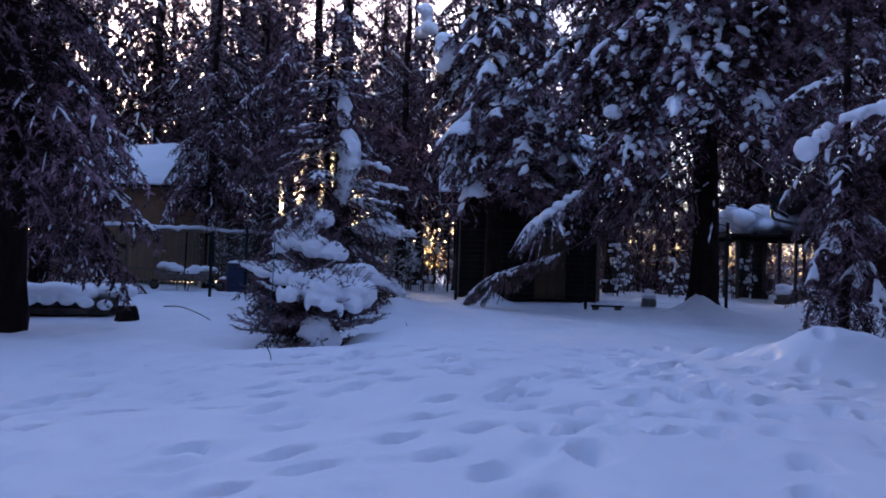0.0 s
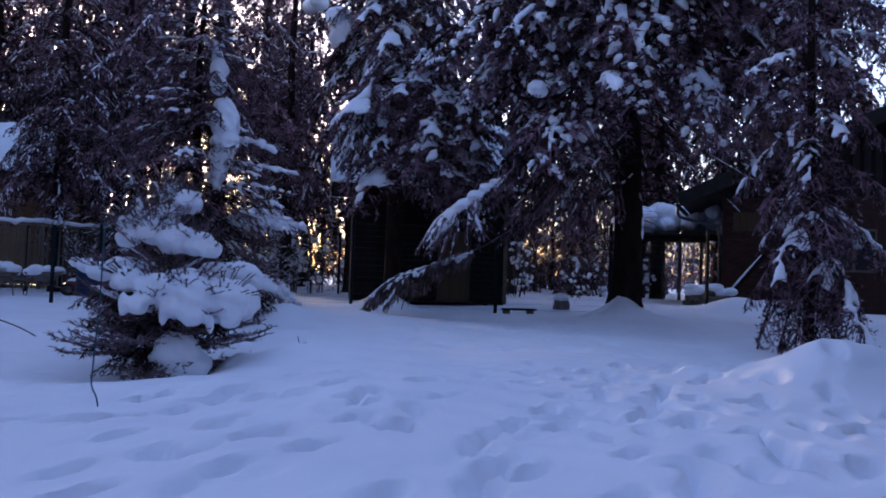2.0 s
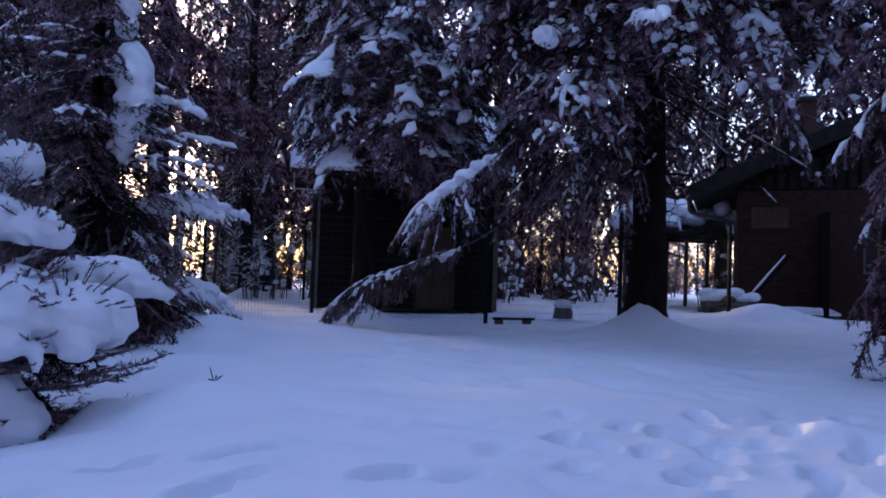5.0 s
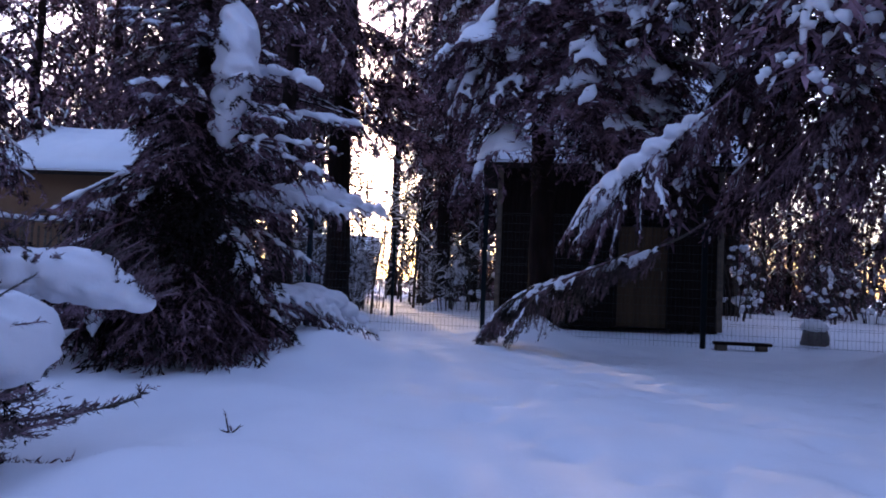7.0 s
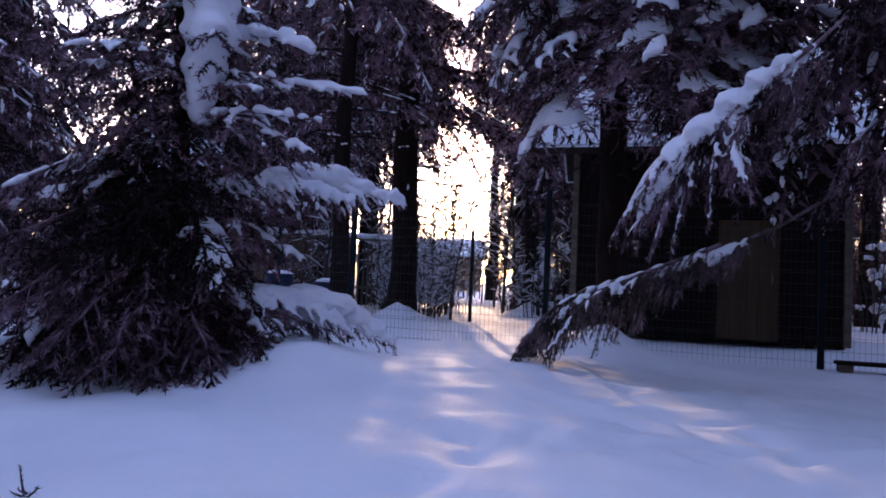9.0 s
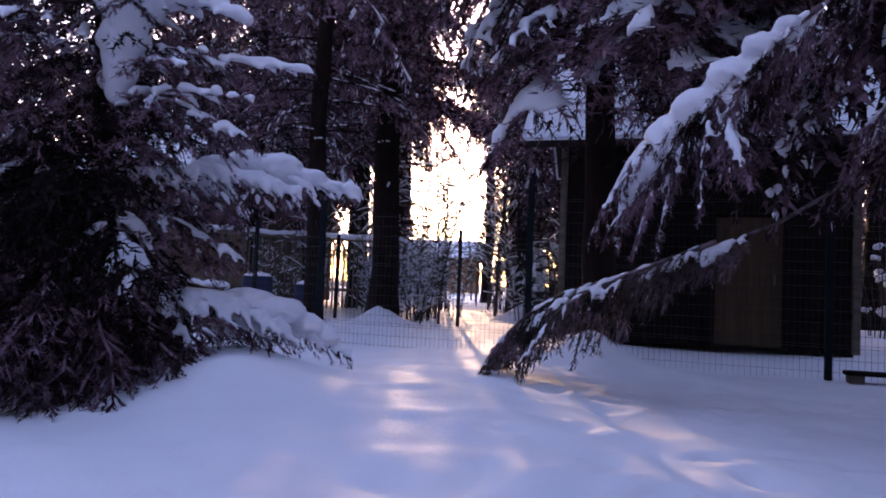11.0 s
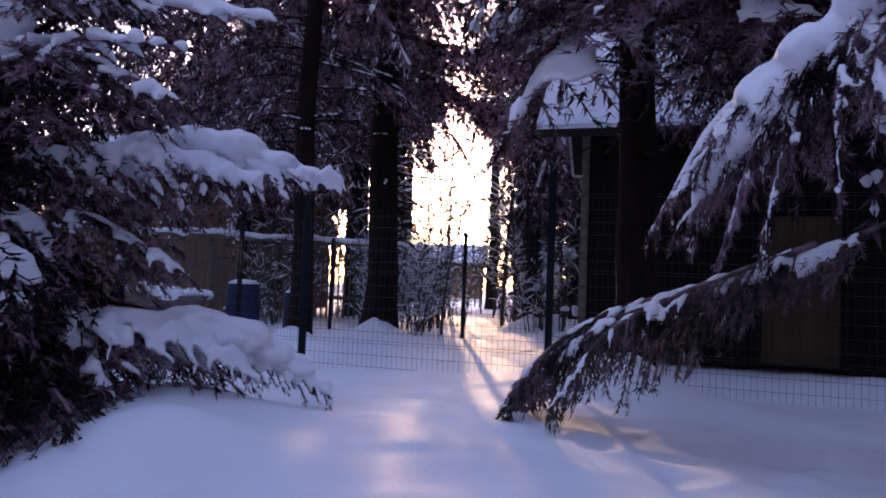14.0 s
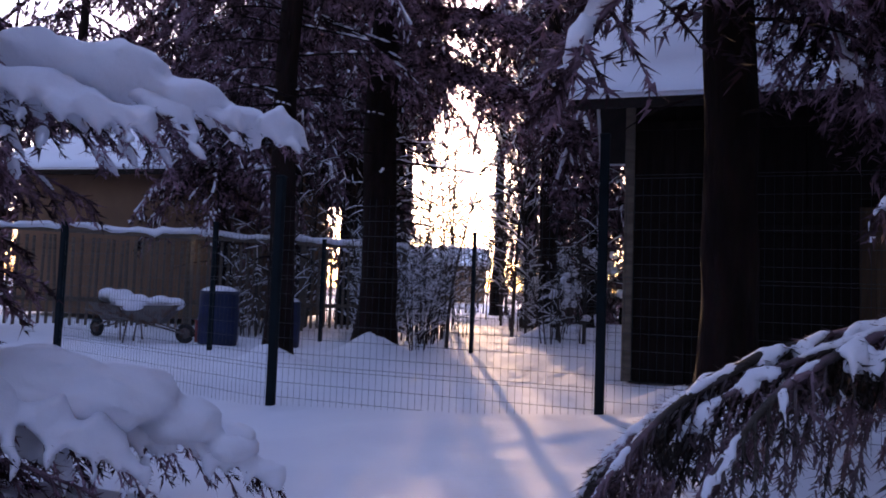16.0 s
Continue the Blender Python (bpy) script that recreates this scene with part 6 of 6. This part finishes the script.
LADEN = []
for k in range(2):
    g = Geo()
    for _ in range(13):
        a, r, z = rng.uniform(0, 6.283), rng.uniform(0.05, 0.8), rng.uniform(0.3, 1.8)
        q = rng.uniform(0.04, 0.1)
        for _ in range(3):
            g.add(*blob((r * math.cos(a) + rng.normal(0, q), r * math.sin(a) + rng.normal(0, q), z + rng.normal(0, 0.8 * q)), (q * rng.uniform(0.7, 1.3), q, q * rng.uniform(0.6, 1.1)), 8, 6, 0.15, rng))
    LADEN.append(g.mesh("snow", SNOW_TREE))
for k, (x, y) in enumerate(((6.0, 25.0), (8.4, 25.6), (6.8, 27.0), (5.2, 27.6), (15.0, 25.5), (11.4, 27.4), (12.7, 27.9), (13.9, 27.1), (10.5, 28.2), (12.1, 29.0), (15.2, 28.0), (-0.6, 27.2), (-3.7, 25.3), (-4.2, 28.0), (-4.6, 29.4), (-1.6, 29.6), (-5.4, 27.6), (-6.2, 31.0), (-4.0, 26.3), (-4.8, 25.7), (-4.4, 28.2), (-5.6, 29.0), (-3.9, 29.6), (-5.0, 30.6), (-5.2, 26.6), (-4.9, 31.6))):
    root = thing("bush", pose(x, y, gz(x, y) - 0.05, 0, 0, 70 * k) @ Matrix.Scale(rng.uniform(0.75, 1.1), 4), "bare bush bent under clumps of snow", "bush", "snow-laden bushes")
    part("stem", BUSHES[k % 4][0], None, root)
    tagged(part("snow", LADEN[k % 2] if x > -2 else BUSHES[k % 4][1], None, root, "clumps of snow"), kind="stuff")

brush_g, brush_s = Geo(), Geo()
for _ in range(70):
    d, a = rng.uniform(18, 75), radians(rng.uniform(-55, 62))
    x, y = -d * math.sin(a), 14 + d * math.cos(a)
    if y < 27 or (-17 < x < -8 and y < 34) or (9 < x < 21 and y < 29) or (y < 45 and 4.9 < x + 0.315 * y < 6.8):
        continue
    _, _, g, s_ = SAPLINGS[rng.integers(7)]
    sc = rng.uniform(0.8, 2.0)
    m = pose(x, y, gz(x, y) - 0.1, 0, 0, rng.uniform(0, 360)) @ Matrix.Diagonal((sc, sc, sc, 1))
    brush_g.join(g, m)
    if d < 45:
        brush_s.join(s_, m)
for k in range(64):
    d, a = rng.uniform(13, 42), radians(rng.uniform(4, 34) if k < 24 else rng.uniform(-38, 2))
    x, y = 0.9 - d * math.sin(a), 13 + d * math.cos(a)
    if y < 26 or (9 < x < 21 and y < 29) or (y < 45 and 4.9 < x + 0.315 * y < 6.8):
        continue
    _, _, g, s_ = SAPLINGS[rng.integers(7)]
    sc = rng.uniform(0.7, 1.7)
    m = pose(x, y, gz(x, y) - 0.1, rng.normal(0, 7), rng.normal(0, 7), rng.uniform(0, 360)) @ Matrix.Diagonal((sc, sc, sc, 1))
    brush_g.join(g, m)
    brush_s.join(s_, m)
tagged(part("far_brush", brush_g, BARK_GREY), "tangle of bare far saplings and brush in winter", "brush", kind="stuff")
tagged(part("brush_snow", brush_s, SNOW_TREE), "snow lying on the twigs of the far brush", "snow", kind="stuff")

far_n, far_s, far_t = Geo(), Geo(), Geo()
kinds = []
for sd in (95, 96, 97):
    r2 = np.random.default_rng(sd)
    cg, sg_ = Geo(), Geo()
    for k in range(34):
        f = (k + r2.random()) / 34
        z = 0.8 + 13.7 * f
        q = (2.7 * (1 - f) ** 0.75 + 0.3 * f) * r2.uniform(0.8, 1.15)
        m = pose(0, 0, z, 0, np.interp(f, [0, 1], [30, -15]) + r2.normal(0, 6), k * 137.5) @ Matrix.Diagonal((q, q, q, 1))
        a, b = FAR[1][r2.integers(5)]
        cg.join(a, m)
        if r2.random() < 0.35:
            sg_.join(b, m)
    kinds.append((cg, sg_))
placed = 0
while placed < 75:
    d, a = rng.uniform(34, 95), rng.uniform(-70, 70)
    x, y = -d * math.sin(radians(a)), 8 + d * math.cos(radians(a))
    if 8.5 < a < 23.5:
        continue
    if y < 30:
        continue
    sc = rng.uniform(0.8, 1.25)
    m = pose(x, y, gz(x, y) - 0.1, 0, 0, rng.uniform(0, 360)) @ Matrix.Diagonal((sc, sc, sc, 1))
    cg, sg_ = kinds[placed % 3]
    far_n.join(cg, m)
    far_s.join(sg_, m)
    far_t.add(*moved(tube([(0, 0, 0), (0, 0, 5), (0, 0, 14)], [0.2, 0.15, 0.02], 5), m))
    placed += 1
for k in range(34):
    a, d = radians(8 + 18 * (k + rng.random()) / 34), rng.uniform(72, 105)
    x, y = -d * math.sin(a), 8 + d * math.cos(a)
    sc = rng.uniform(0.32, 0.45)
    m = pose(x, y, gz(x, y) - 0.1, 0, 0, rng.uniform(0, 360)) @ Matrix.Diagonal((sc, sc, sc, 1))
    far_n.join(kinds[k % 3][0], m)
for k in range(140):  # low young wood along the horizon
    a = radians(rng.uniform(-60, 4) if k < 108 else rng.uniform(25, 60))
    d = rng.uniform(27, 62)
    x, y = -d * math.sin(a), 8 + d * math.cos(a)
    if x < 4.5 and y < 40 and a < 0.2 or 9 < x < 21 and y < 30:
        continue
    sc = rng.uniform(0.3, 0.45)
    m = pose(x, y, gz(x, y) - 0.3, 0, 0, rng.uniform(0, 360)) @ Matrix.Diagonal((1.3 * sc, 1.3 * sc, sc, 1))
    far_n.join(kinds[k % 3][0], m)
    far_s.join(kinds[k % 3][1], m)
# unseen tall ring behind the camera, added to block low sky light
for k in range(64):
    a = radians(70 + 220 * (k + rng.random()) / 64)
    d = rng.uniform(15, 30)
    x, y = -d * math.sin(a), 8 + d * math.cos(a)
    sc = rng.uniform(1.5, 2.0)
    m = pose(x, y, gz(x, y) - 0.1, 0, 0, rng.uniform(0, 360)) @ Matrix.Diagonal((sc, sc, sc, 1))
    far_n.join(kinds[k % 3][0], m)
    far_t.add(*moved(tube([(0, 0, 0), (0, 0, 5), (0, 0, 14)], [0.2, 0.15, 0.02], 5), m))
tagged(part("far_woods", far_n, NEEDLE), "dense far spruce woods, ringed behind by unseen added trees", "woods", kind="stuff")
tagged(part("far_woods_snow", far_s, SNOW_TREE), "snow on the far spruce woods", "snow", kind="stuff")
tagged(part("far_trunks", far_t, BARK), "trunks of the far spruce woods and the unseen ring", "trunks", kind="stuff")
